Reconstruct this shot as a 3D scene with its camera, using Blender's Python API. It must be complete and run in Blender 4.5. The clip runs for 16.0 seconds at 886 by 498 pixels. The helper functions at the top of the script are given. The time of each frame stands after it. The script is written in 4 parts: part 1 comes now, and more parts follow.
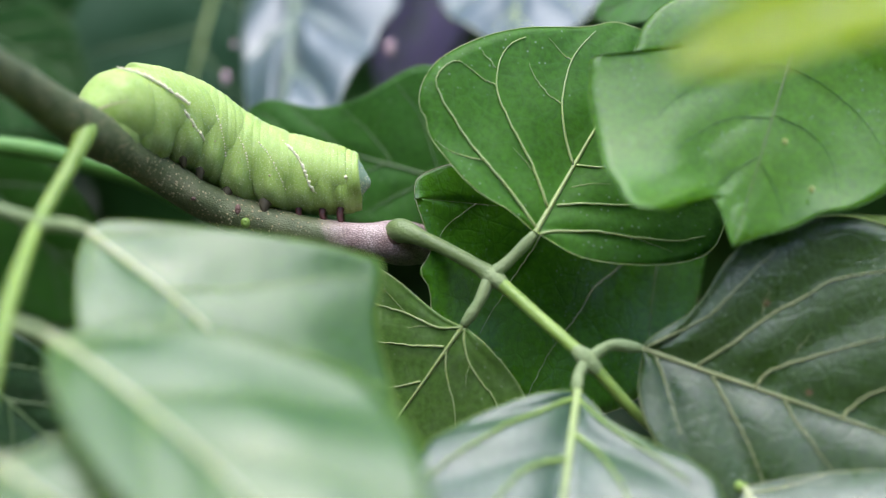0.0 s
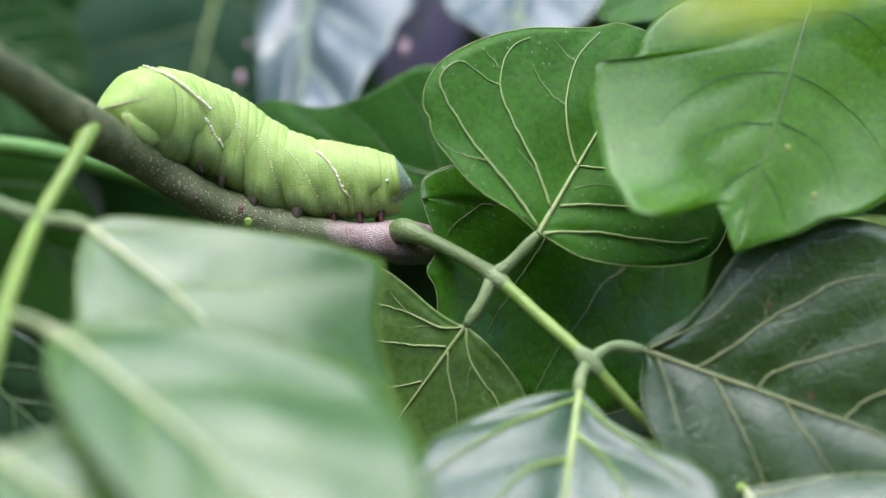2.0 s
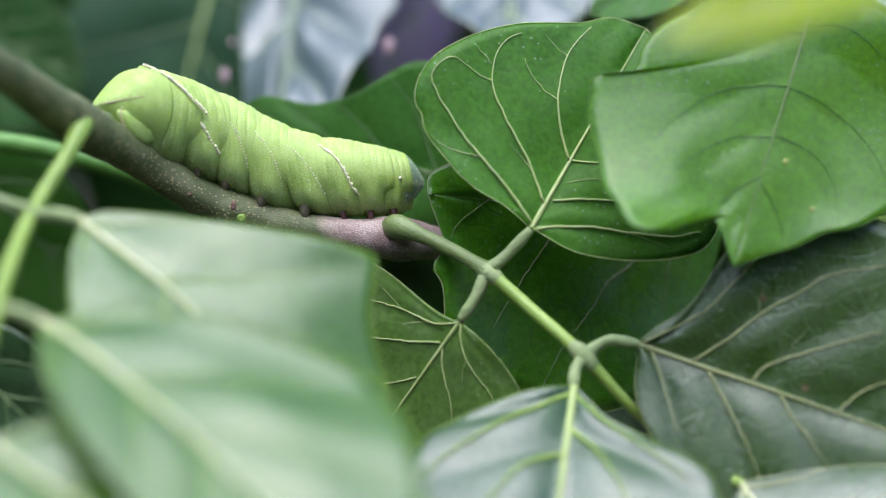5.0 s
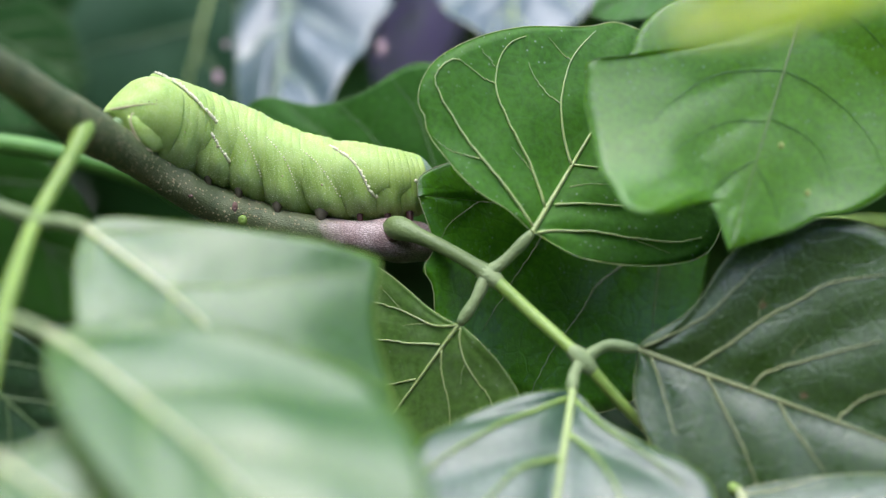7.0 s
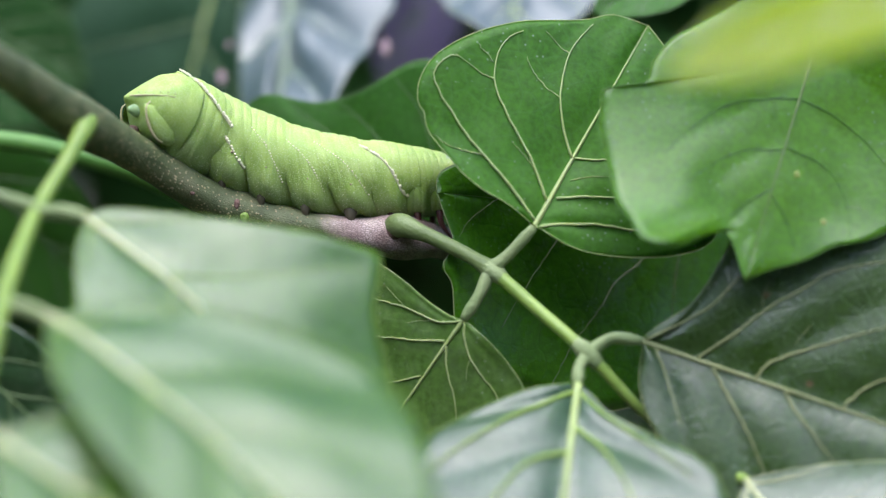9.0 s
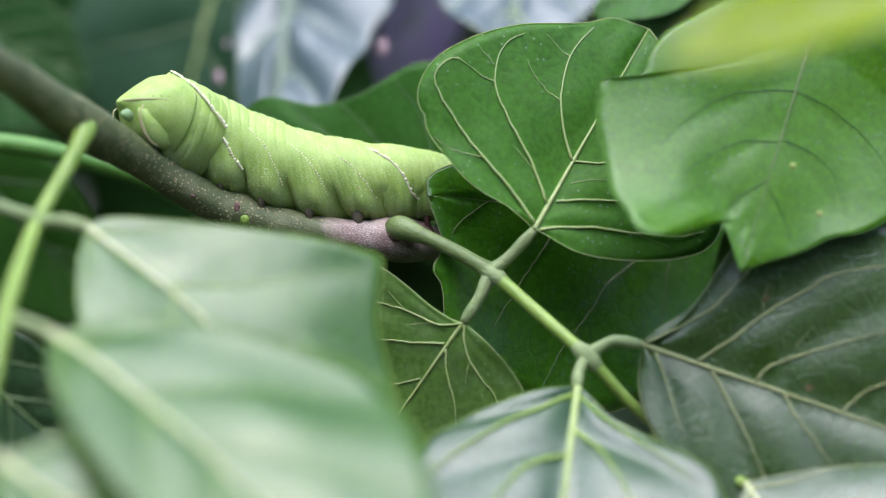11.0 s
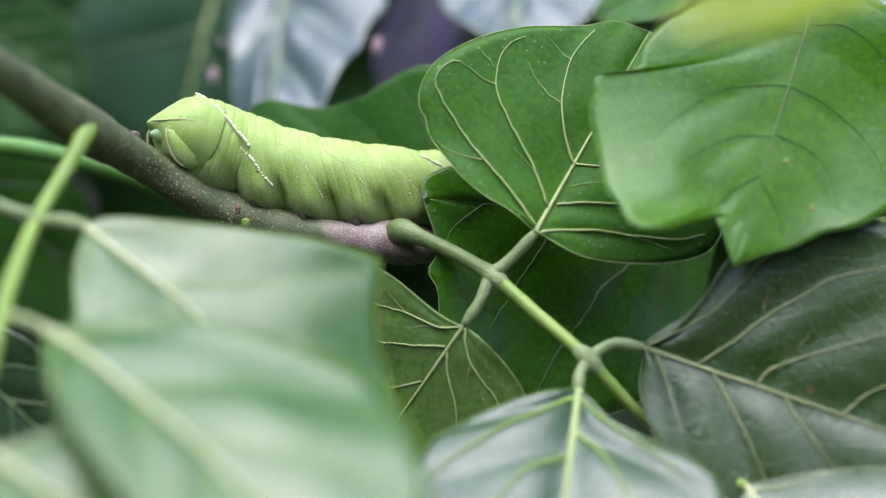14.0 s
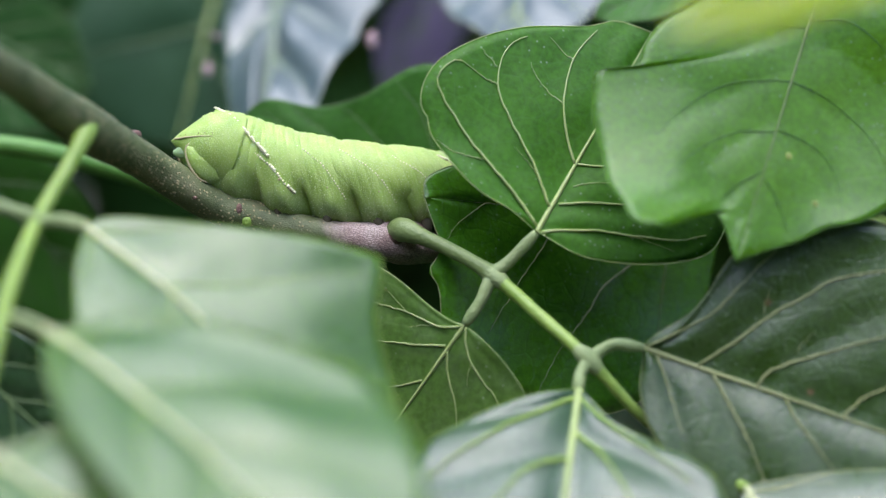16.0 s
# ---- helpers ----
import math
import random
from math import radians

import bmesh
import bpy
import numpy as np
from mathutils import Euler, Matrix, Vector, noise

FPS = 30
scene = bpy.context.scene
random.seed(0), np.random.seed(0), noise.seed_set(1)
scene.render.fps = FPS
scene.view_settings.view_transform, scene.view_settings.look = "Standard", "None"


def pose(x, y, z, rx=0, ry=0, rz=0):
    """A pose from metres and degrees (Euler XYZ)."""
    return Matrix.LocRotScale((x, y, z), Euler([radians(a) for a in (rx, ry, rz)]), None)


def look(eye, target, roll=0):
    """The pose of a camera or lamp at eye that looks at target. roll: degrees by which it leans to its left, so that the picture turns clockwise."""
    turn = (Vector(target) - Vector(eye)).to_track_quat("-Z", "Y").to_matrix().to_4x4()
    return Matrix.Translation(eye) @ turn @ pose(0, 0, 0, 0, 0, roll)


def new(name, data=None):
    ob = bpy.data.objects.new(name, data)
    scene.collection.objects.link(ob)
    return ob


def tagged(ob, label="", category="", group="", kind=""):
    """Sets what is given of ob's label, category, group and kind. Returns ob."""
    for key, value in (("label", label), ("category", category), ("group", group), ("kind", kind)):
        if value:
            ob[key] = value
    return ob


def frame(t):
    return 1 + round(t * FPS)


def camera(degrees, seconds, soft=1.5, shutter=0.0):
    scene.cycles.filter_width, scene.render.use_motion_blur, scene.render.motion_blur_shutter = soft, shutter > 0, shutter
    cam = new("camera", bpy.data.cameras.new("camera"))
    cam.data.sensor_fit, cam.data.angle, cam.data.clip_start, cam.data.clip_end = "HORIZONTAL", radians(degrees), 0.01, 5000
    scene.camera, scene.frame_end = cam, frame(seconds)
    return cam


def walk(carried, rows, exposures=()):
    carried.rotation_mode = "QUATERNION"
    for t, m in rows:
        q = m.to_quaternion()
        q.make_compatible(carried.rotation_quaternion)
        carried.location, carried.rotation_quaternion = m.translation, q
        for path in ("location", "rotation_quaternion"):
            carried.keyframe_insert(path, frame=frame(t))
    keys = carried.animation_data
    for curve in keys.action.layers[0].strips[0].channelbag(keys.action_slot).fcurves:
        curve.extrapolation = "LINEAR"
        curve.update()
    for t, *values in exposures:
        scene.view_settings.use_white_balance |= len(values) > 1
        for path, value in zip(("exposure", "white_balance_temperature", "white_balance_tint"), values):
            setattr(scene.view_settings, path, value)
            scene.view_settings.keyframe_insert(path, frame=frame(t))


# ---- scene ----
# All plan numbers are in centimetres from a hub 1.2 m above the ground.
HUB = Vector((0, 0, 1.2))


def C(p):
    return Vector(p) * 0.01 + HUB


# ---- camera ----
CAMERA_TURN = [
    (0, 0.000, 0.000), (0.5, 0.023, 0.155), (1, 0.008, 0.155), (1.5, 0.039, 0.171), (2, -0.008, 0.078),
    (2.5, -0.039, 0.109), (3, 0.008, -0.070), (3.5, -0.047, -0.047), (4, -0.085, -0.085), (6.5, -0.117, -0.117),
    (7, -0.070, -0.078), (7.5, -0.070, -0.031), (8, -0.132, -0.085), (8.5, -0.148, 0.047), (9, -0.148, -0.023),
    (11.5, -0.070, -0.016), (12, -0.085, 0.016), (12.5, -0.109, -0.085), (13, -0.062, 0.016), (13.5, -0.031, 0.070),
    (14, 0.000, 0.008), (14.5, -0.031, 0.039), (15, -0.016, 0.054), (15.5, -0.016, 0.054), (16, -0.023, 0.039),
]
cam = camera(24, 16.0, soft=1.3)
cam.data.dof.use_dof = True
cam.data.dof.focus_distance = 0.416
cam.data.dof.aperture_fstop = 4.3
walk(cam, [(t, pose(0, -0.42, 1.2, 90 + rx, 0, rz)) for t, rx, rz in CAMERA_TURN], [(0, 1.3, 5950, 12.5), (13.5, 1.3, 5950, 12.5), (15, 1.22, 5950, 12.5), (16, 1.22, 5950, 12.5)])

# ---- light: a bright hazy sky, wide soft sun high over the shrub ----
world = bpy.data.worlds.new("sky")
scene.world = world
world.use_nodes = True
wn = world.node_tree.nodes
sky = wn.new("ShaderNodeTexSky")
sky.sky_type = 'NISHITA'
sky.sun_disc = False
sky.sun_elevation = radians(74)
sky.sun_rotation = radians(190)
sky.air_density = 1.0
sky.dust_density = 3.0
sky.ozone_density = 1.0
wn["Background"].inputs[1].default_value = 0.13
world.node_tree.links.new(sky.outputs[0], wn["Background"].inputs[0])
sun = new("sun", bpy.data.lights.new("sun", 'SUN'))
sun.data.energy = 1.7
sun.data.angle = radians(75)
sun.data.color = (0.98, 0.96, 1.0)
sun.matrix_world = look((-0.2, -0.75, 4.0), (0, 0, 1.2))


# ---- materials ----
def shader(name):
    mat = bpy.data.materials.new(name)
    mat.use_nodes = True
    return mat, mat.node_tree, mat.node_tree.nodes["Principled BSDF"]


def node(tree, kind, inputs=None, **props):
    n = tree.nodes.new("ShaderNode" + kind)
    for key, value in props.items():
        setattr(n, key, value)
    for key, value in (inputs or {}).items():
        if isinstance(value, bpy.types.NodeSocket):
            tree.links.new(value, n.inputs[key])
        else:
            n.inputs[key].default_value = value
    return n


def ramp(tree, fac, stops):
    n = tree.nodes.new("ShaderNodeValToRGB")
    tree.links.new(fac, n.inputs[0])
    while len(n.color_ramp.elements) < len(stops):
        n.color_ramp.elements.new(0.5)
    for e, (p, c) in zip(n.color_ramp.elements, stops):
        e.position, e.color = p, (*c, 1)
    return n.outputs[0]


def mixed(tree, fac, a, b, blend='MIX'):
    n = node(tree, "Mix", data_type='RGBA', blend_type=blend)
    for i, value in ((0, fac), (6, a), (7, b)):
        if isinstance(value, bpy.types.NodeSocket):
            tree.links.new(value, n.inputs[i])
        elif i == 0:
            n.inputs[0].default_value = value
        else:
            n.inputs[i].default_value = (*value, 1)
    return n.outputs[2]


def leaf_material(name, dark, light, vein, rough=0.36, glow=0.25, cell=420, net=0.35, bump=0.25, speck=0.5, gloss=0.5, wax=0.0, dust=0.04, spots=0.0):
    """A leaf blade: two greens in soft patches, a fine net of veins, small pale specks, waxy gloss, light coming through."""
    mat, tree, bsdf = shader(name)
    pos = node(tree, "TexCoord").outputs["Object"]
    patch = node(tree, "TexNoise", {"Vector": pos, "Scale": 45.0, "Detail": 5.0, "Roughness": 0.6}).outputs[0]
    base = ramp(tree, patch, [(0.32, dark), (0.68, light)])
    grain = node(tree, "TexNoise", {"Vector": pos, "Scale": 900.0, "Detail": 3.0}).outputs[0]
    base = mixed(tree, 0.5, base, mixed(tree, ramp(tree, grain, [(0.3, (0, 0, 0)), (0.7, (1, 1, 1))]), tuple(0.42 * c for c in light), tuple(1.3 * c for c in light)))
    warp = node(tree, "TexNoise", {"Vector": pos, "Scale": 160.0, "Detail": 2.0})
    shifted = node(tree, "VectorMath", {0: pos}, operation='ADD')
    scaled = node(tree, "VectorMath", {0: warp.outputs[1], 3: 0.0025}, operation='SCALE')
    tree.links.new(scaled.outputs[0], shifted.inputs[1])
    big = node(tree, "TexVoronoi", {"Vector": shifted.outputs[0], "Scale": cell * 0.5}, feature='DISTANCE_TO_EDGE').outputs[0]
    small = node(tree, "TexVoronoi", {"Vector": shifted.outputs[0], "Scale": cell * 1.6}, feature='DISTANCE_TO_EDGE').outputs[0]
    lines = ramp(tree, big, [(0.0, (1, 1, 1)), (0.07, (0, 0, 0))])
    fine = ramp(tree, small, [(0.0, (0.45, 0.45, 0.45)), (0.10, (0, 0, 0))])
    both = mixed(tree, 1.0, lines, fine, 'LIGHTEN')
    fac = node(tree, "Math", {0: both, 1: net}, operation='MULTIPLY').outputs[0]
    base = mixed(tree, fac, base, vein)
    dots = node(tree, "TexVoronoi", {"Vector": pos, "Scale": 620.0, "Randomness": 1.0}, feature='F1').outputs[0]
    few = node(tree, "TexNoise", {"Vector": pos, "Scale": 70.0, "Detail": 2.0}).outputs[0]
    dot = ramp(tree, dots, [(0.10, (1, 1, 1)), (0.17, (0, 0, 0))])
    where = ramp(tree, few, [(0.46, (0, 0, 0)), (0.58, (1, 1, 1))])
    hit = node(tree, "Math", {0: dot, 1: where}, operation='MULTIPLY').outputs[0]
    base = mixed(tree, node(tree, "Math", {0: hit, 1: speck}, operation='MULTIPLY').outputs[0], base, (0.42, 0.5, 0.33))
    film = node(tree, "TexNoise", {"Vector": pos, "Scale": 190.0, "Detail": 8.0, "Roughness": 0.72}).outputs[0]
    dusty = ramp(tree, film, [(0.46, (0, 0, 0)), (0.74, (1, 1, 1))])
    base = mixed(tree, node(tree, "Math", {0: dusty, 1: dust}, operation='MULTIPLY').outputs[0], base, (0.34, 0.40, 0.28))
    if spots:
        sick = node(tree, "TexVoronoi", {"Vector": shifted.outputs[0], "Scale": 95.0}, feature='F1').outputs[0]
        sick = ramp(tree, sick, [(0.05, (1, 1, 1)), (0.10, (0, 0, 0))])
        some = ramp(tree, node(tree, "TexNoise", {"Vector": pos, "Scale": 33.0}).outputs[0], [(0.52, (0, 0, 0)), (0.60, (spots, spots, spots))])
        base = mixed(tree, node(tree, "Math", {0: sick, 1: some}, operation='MULTIPLY').outputs[0], base, (0.30, 0.13, 0.09))
    tree.links.new(base, bsdf.inputs["Base Color"])
    sheen = node(tree, "TexNoise", {"Vector": pos, "Scale": 110.0, "Detail": 7.0, "Roughness": 0.65}).outputs[0]
    r = node(tree, "MapRange", {0: sheen, 1: 0.3, 2: 0.7, 3: rough - 0.12, 4: rough + 0.24}).outputs[0]
    tree.links.new(r, bsdf.inputs["Roughness"])
    bsdf.inputs["Specular IOR Level"].default_value = gloss
    bsdf.inputs["Coat Weight"].default_value = wax
    bsdf.inputs["Coat Roughness"].default_value = rough
    relief = mixed(tree, 0.25, mixed(tree, 0.6, grain, film), both)
    b = node(tree, "Bump", {"Strength": bump, "Distance": 0.0006, "Height": relief})
    b.invert = True
    tree.links.new(b.outputs[0], bsdf.inputs["Normal"])
    through_light = node(tree, "BsdfTranslucent", {"Color": mixed(tree, 0.5, base, (0.30, 0.46, 0.04))})
    mixer = node(tree, "MixShader", {0: glow, 1: bsdf.outputs[0], 2: through_light.outputs[0]})
    tree.links.new(mixer.outputs[0], tree.nodes["Material Output"].inputs[0])
    return mat


def plain_material(name, dark, light, scale=200.0, rough=0.5, bump=0.3, fine=1500.0, sss=0.0):
    mat, tree, bsdf = shader(name)
    pos = node(tree, "TexCoord").outputs["Object"]
    a = node(tree, "TexNoise", {"Vector": pos, "Scale": scale, "Detail": 5.0, "Roughness": 0.6}).outputs[0]
    g = node(tree, "TexNoise", {"Vector": pos, "Scale": fine, "Detail": 3.0}).outputs[0]
    base = mixed(tree, 0.25, ramp(tree, a, [(0.3, dark), (0.7, light)]), mixed(tree, g, dark, light))
    tree.links.new(base, bsdf.inputs["Base Color"])
    bsdf.inputs["Roughness"].default_value = rough
    bsdf.inputs["Subsurface Weight"].default_value = sss
    bsdf.inputs["Subsurface Radius"].default_value = (0.004, 0.004, 0.001)
    b = node(tree, "Bump", {"Strength": bump, "Distance": 0.0005, "Height": g})
    tree.links.new(b.outputs[0], bsdf.inputs["Normal"])
    return mat


def bark_material():
    """Young bark: olive skin on the older side of the shoot, pinkish grey ridged bark further along, tan lenticels."""
    mat, tree, bsdf = shader("bark")
    pos = node(tree, "TexCoord").outputs["Object"]
    a = node(tree, "TexNoise", {"Vector": pos, "Scale": 220.0, "Detail": 6.0, "Roughness": 0.65}).outputs[0]
    olive = ramp(tree, a, [(0.3, (0.060, 0.086, 0.024)), (0.55, (0.130, 0.155, 0.058)), (0.75, (0.20, 0.195, 0.095))])
    grey = ramp(tree, a, [(0.3, (0.24, 0.15, 0.125)), (0.50, (0.47, 0.345, 0.30)), (0.72, (0.60, 0.49, 0.43))])
    along = node(tree, "SeparateXYZ", {0: pos}).outputs[0]
    wob = node(tree, "Math", {0: a, 1: 0.010}, operation='MULTIPLY').outputs[0]
    shifted = node(tree, "Math", {0: along, 1: wob}, operation='ADD').outputs[0]
    step = node(tree, "MapRange", {0: shifted, 1: 0.0235, 2: 0.0295}).outputs[0]
    base = mixed(tree, step, olive, grey)
    spots = node(tree, "TexVoronoi", {"Vector": pos, "Scale": 1250.0}, feature='F1').outputs[0]
    few = node(tree, "TexNoise", {"Vector": pos, "Scale": 150.0}).outputs[0]
    dot = node(tree, "Math", {0: ramp(tree, spots, [(0.22, (1, 1, 1)), (0.34, (0, 0, 0))]),
                              1: ramp(tree, few, [(0.42, (0, 0, 0)), (0.54, (1, 1, 1))])}, operation='MULTIPLY').outputs[0]
    dot = node(tree, "Math", {0: dot, 1: node(tree, "MapRange", {0: step, 3: 1.0, 4: 0.12}).outputs[0]}, operation='MULTIPLY').outputs[0]
    base = mixed(tree, dot, base, (0.46, 0.38, 0.20))
    tree.links.new(base, bsdf.inputs["Base Color"])
    bsdf.inputs["Roughness"].default_value = 0.5
    drawn = node(tree, "VectorMath", {0: pos, 1: (0.55, 1.0, 1.2)}, operation='MULTIPLY').outputs[0]
    ridges = node(tree, "TexVoronoi", {"Vector": drawn, "Scale": 2300.0}, feature='DISTANCE_TO_EDGE').outputs[0]
    cracks = node(tree, "Math", {0: ramp(tree, ridges, [(0.02, (1, 1, 1)), (0.16, (0, 0, 0))]), 1: node(tree, "Math", {0: step, 1: 0.6}, operation='MULTIPLY').outputs[0]}, operation='MULTIPLY').outputs[0]
    tree.links.new(mixed(tree, cracks, base, (0.10, 0.06, 0.05)), bsdf.inputs["Base Color"])
    h = mixed(tree, 0.5, ridges, a)
    h = mixed(tree, dot, h, (1, 1, 1))
    b = node(tree, "Bump", {"Strength": 0.6, "Distance": 0.0006, "Height": h})
    tree.links.new(b.outputs[0], bsdf.inputs["Normal"])
    return mat


def skin_material(name, dark, light, belly):
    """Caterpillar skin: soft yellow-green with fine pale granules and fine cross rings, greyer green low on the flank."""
    mat, tree, bsdf = shader(name)
    pos = node(tree, "TexCoord").outputs["Object"]
    a = node(tree, "TexNoise", {"Vector": pos, "Scale": 260.0, "Detail": 4.0}).outputs[0]
    base = ramp(tree, a, [(0.3, dark), (0.7, light)])
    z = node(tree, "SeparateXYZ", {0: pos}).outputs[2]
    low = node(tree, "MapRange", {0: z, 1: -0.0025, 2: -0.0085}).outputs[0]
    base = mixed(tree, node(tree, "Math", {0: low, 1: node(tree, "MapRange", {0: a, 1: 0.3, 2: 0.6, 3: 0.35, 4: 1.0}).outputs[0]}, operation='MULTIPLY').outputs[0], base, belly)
    grains = node(tree, "TexVoronoi", {"Vector": pos, "Scale": 2900.0}, feature='F1').outputs[0]
    pale = ramp(tree, grains, [(0.05, (1, 1, 1)), (0.55, (0, 0, 0))])
    base = mixed(tree, node(tree, "Math", {0: pale, 1: 0.32}, operation='MULTIPLY').outputs[0], base, (0.66, 0.74, 0.42))
    tree.links.new(base, bsdf.inputs["Base Color"])
    bsdf.inputs["Roughness"].default_value = 0.55
    bsdf.inputs["Subsurface Weight"].default_value = 0.6
    bsdf.inputs["Subsurface Radius"].default_value = (0.006, 0.007, 0.002)
    h = mixed(tree, 0.4, pale, a)
    b = node(tree, "Bump", {"Strength": 0.35, "Distance": 0.0003, "Height": h})
    tree.links.new(b.outputs[0], bsdf.inputs["Normal"])
    return mat


M_LEAF = leaf_material("leaf_dark_green", (0.036, 0.138, 0.006), (0.076, 0.228, 0.014), (0.085, 0.22, 0.045), rough=0.42, net=0.30, bump=0.16, gloss=0.24, speck=0.6, glow=0.32, dust=0.06)
M_OLD = leaf_material("leaf_olive_green", (0.060, 0.140, 0.018), (0.118, 0.225, 0.036), (0.17, 0.25, 0.08), rough=0.42, net=0.2, bump=0.14, glow=0.26, gloss=0.28, dust=0.14, spots=0.8)
M_MATTE = leaf_material("leaf_grey_green", (0.017, 0.056, 0.013), (0.034, 0.088, 0.024), (0.08, 0.15, 0.05), rough=0.28, net=0.2, bump=0.3, glow=0.10, gloss=0.8, wax=0.28, dust=0.02)
M_DULL = leaf_material("leaf_dull_green", (0.026, 0.060, 0.008), (0.048, 0.095, 0.016), (0.07, 0.12, 0.04), rough=0.28, net=0.2, bump=0.45, glow=0.12, gloss=0.6, wax=0.12, dust=0.05, spots=0.8)
M_GLOSSY = leaf_material("leaf_glossy_deep_green", (0.040, 0.160, 0.004), (0.088, 0.265, 0.010), (0.030, 0.10, 0.012), rough=0.20, net=0.35, bump=0.4, glow=0.36, gloss=0.5, wax=0.3, dust=0.0)
M_BRIGHT = leaf_material("leaf_bright_green", (0.062, 0.195, 0.004), (0.112, 0.280, 0.008), (0.046, 0.145, 0.006), rough=0.20, glow=0.36, bump=0.2, net=0.10, cell=340, gloss=0.4, wax=0.42, dust=0.0)
M_YELLOW = leaf_material("leaf_young_yellow_green", (0.50, 0.66, 0.006), (0.60, 0.76, 0.010), (0.5, 0.6, 0.1), rough=0.5, glow=0.72, gloss=0.1, dust=0.0, speck=0.0)
M_FRONT = leaf_material("leaf_fresh_green", (0.040, 0.120, 0.002), (0.070, 0.175, 0.004), (0.12, 0.24, 0.02), rough=0.28, glow=0.28, net=0.08, bump=0.1, gloss=0.75, wax=0.65, dust=0.0, speck=0.0)
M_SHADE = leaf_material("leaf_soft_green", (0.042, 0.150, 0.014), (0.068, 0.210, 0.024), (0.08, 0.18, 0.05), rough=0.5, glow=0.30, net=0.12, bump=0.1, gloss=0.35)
# waxy coat; the bluish cast of reflected sky is tinted into the base
M_SHEEN = leaf_material("leaf_waxy_sky_tint", (0.030, 0.060, 0.050), (0.060, 0.095, 0.085), (0.06, 0.13, 0.07), rough=0.34, net=0.1, bump=0.08, glow=0.1, gloss=0.85, wax=0.8)
M_BLUISH = leaf_material("leaf_bluish_green", (0.012, 0.044, 0.016), (0.026, 0.070, 0.028), (0.08, 0.14, 0.08), rough=0.45, net=0.1, bump=0.1, glow=0.08, gloss=0.12, dust=0.0, speck=0.0)
# near-black green: the shrub's inner shade is put into this leaf colour
M_BACK = leaf_material("leaf_painted_shade_green", (0.010, 0.038, 0.008), (0.022, 0.066, 0.014), (0.05, 0.10, 0.035), rough=0.6, net=0.05, gloss=0.04, glow=0.05, dust=0.0, speck=0.0)
M_VEIN = plain_material("vein_pale_green", (0.29, 0.38, 0.11), (0.43, 0.52, 0.20), rough=0.45, sss=0.2)
M_VEIN_DULL = plain_material("vein_dull_yellow", (0.24, 0.27, 0.10), (0.34, 0.37, 0.16), rough=0.5)
M_VEIN_DIM = plain_material("vein_dim_green", (0.10, 0.18, 0.06), (0.17, 0.25, 0.09), rough=0.45)
M_VEIN_LEAF = plain_material("vein_leaf_green", (0.050, 0.150, 0.010), (0.080, 0.20, 0.018), rough=0.5)
M_VEIN_SKY = plain_material("vein_grey_green", (0.16, 0.24, 0.14), (0.26, 0.34, 0.20), rough=0.4)
M_VEIN_YELLOW = plain_material("vein_yellow_green", (0.50, 0.54, 0.26), (0.60, 0.63, 0.36), rough=0.45, sss=0.2)
M_STALK = plain_material("stalk_green", (0.19, 0.31, 0.045), (0.32, 0.45, 0.09), rough=0.42, sss=0.15)
M_PETIOLE = plain_material("petiole_olive", (0.11, 0.16, 0.04), (0.20, 0.27, 0.085), rough=0.5, bump=0.4)
M_PULVINUS = plain_material("stalk_dusty_green", (0.19, 0.27, 0.09), (0.32, 0.39, 0.17), rough=0.6, bump=0.6)
M_SCAR = plain_material("scar_pinkish_brown", (0.10, 0.055, 0.042), (0.25, 0.145, 0.11), rough=0.7, bump=0.8)
# colour of the blurred gap between the back leaves, not of a leaf
M_PURPLE = leaf_material("gap_filler_dull_purple", (0.12, 0.095, 0.20), (0.20, 0.16, 0.30), (0.16, 0.12, 0.2), rough=0.5, net=0.1)
M_BARK = bark_material()
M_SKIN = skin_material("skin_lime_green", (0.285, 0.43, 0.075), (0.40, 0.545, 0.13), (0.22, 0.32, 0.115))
M_BELLY = plain_material("proleg_brownish_green", (0.070, 0.062, 0.035), (0.13, 0.11, 0.060), rough=0.6)
M_CREAM = plain_material("granules_cream", (0.70, 0.68, 0.40), (0.85, 0.82, 0.58), rough=0.6)
M_FAINT = plain_material("granules_pale_green", (0.60, 0.66, 0.36), (0.72, 0.78, 0.48), rough=0.6)
M_HEAD = skin_material("head_blue_green", (0.19, 0.30, 0.19), (0.29, 0.42, 0.29), (0.10, 0.16, 0.10))
M_TIP = plain_material("tail_tip_pale_teal", (0.24, 0.38, 0.16), (0.34, 0.49, 0.24), rough=0.45, sss=0.3)
M_PINK = plain_material("flap_edge_pink", (0.40, 0.36, 0.18), (0.52, 0.43, 0.26), rough=0.6)
M_LEG = plain_material("leg_red_brown", (0.05, 0.016, 0.013), (0.12, 0.040, 0.030), rough=0.4)
M_TWIG = plain_material("twig_deep_green", (0.065, 0.19, 0.020), (0.12, 0.28, 0.04), rough=0.5)
M_SPOT = plain_material("withered_pink", (0.42, 0.28, 0.28), (0.56, 0.42, 0.42), rough=0.7)
M_SPECK = plain_material("blemish_yellow", (0.36, 0.40, 0.10), (0.46, 0.48, 0.16), rough=0.7)
M_SOIL = plain_material("soil_dry", (0.07, 0.06, 0.042), (0.14, 0.12, 0.09), scale=6.0, fine=60.0, rough=0.95, bump=1.0)


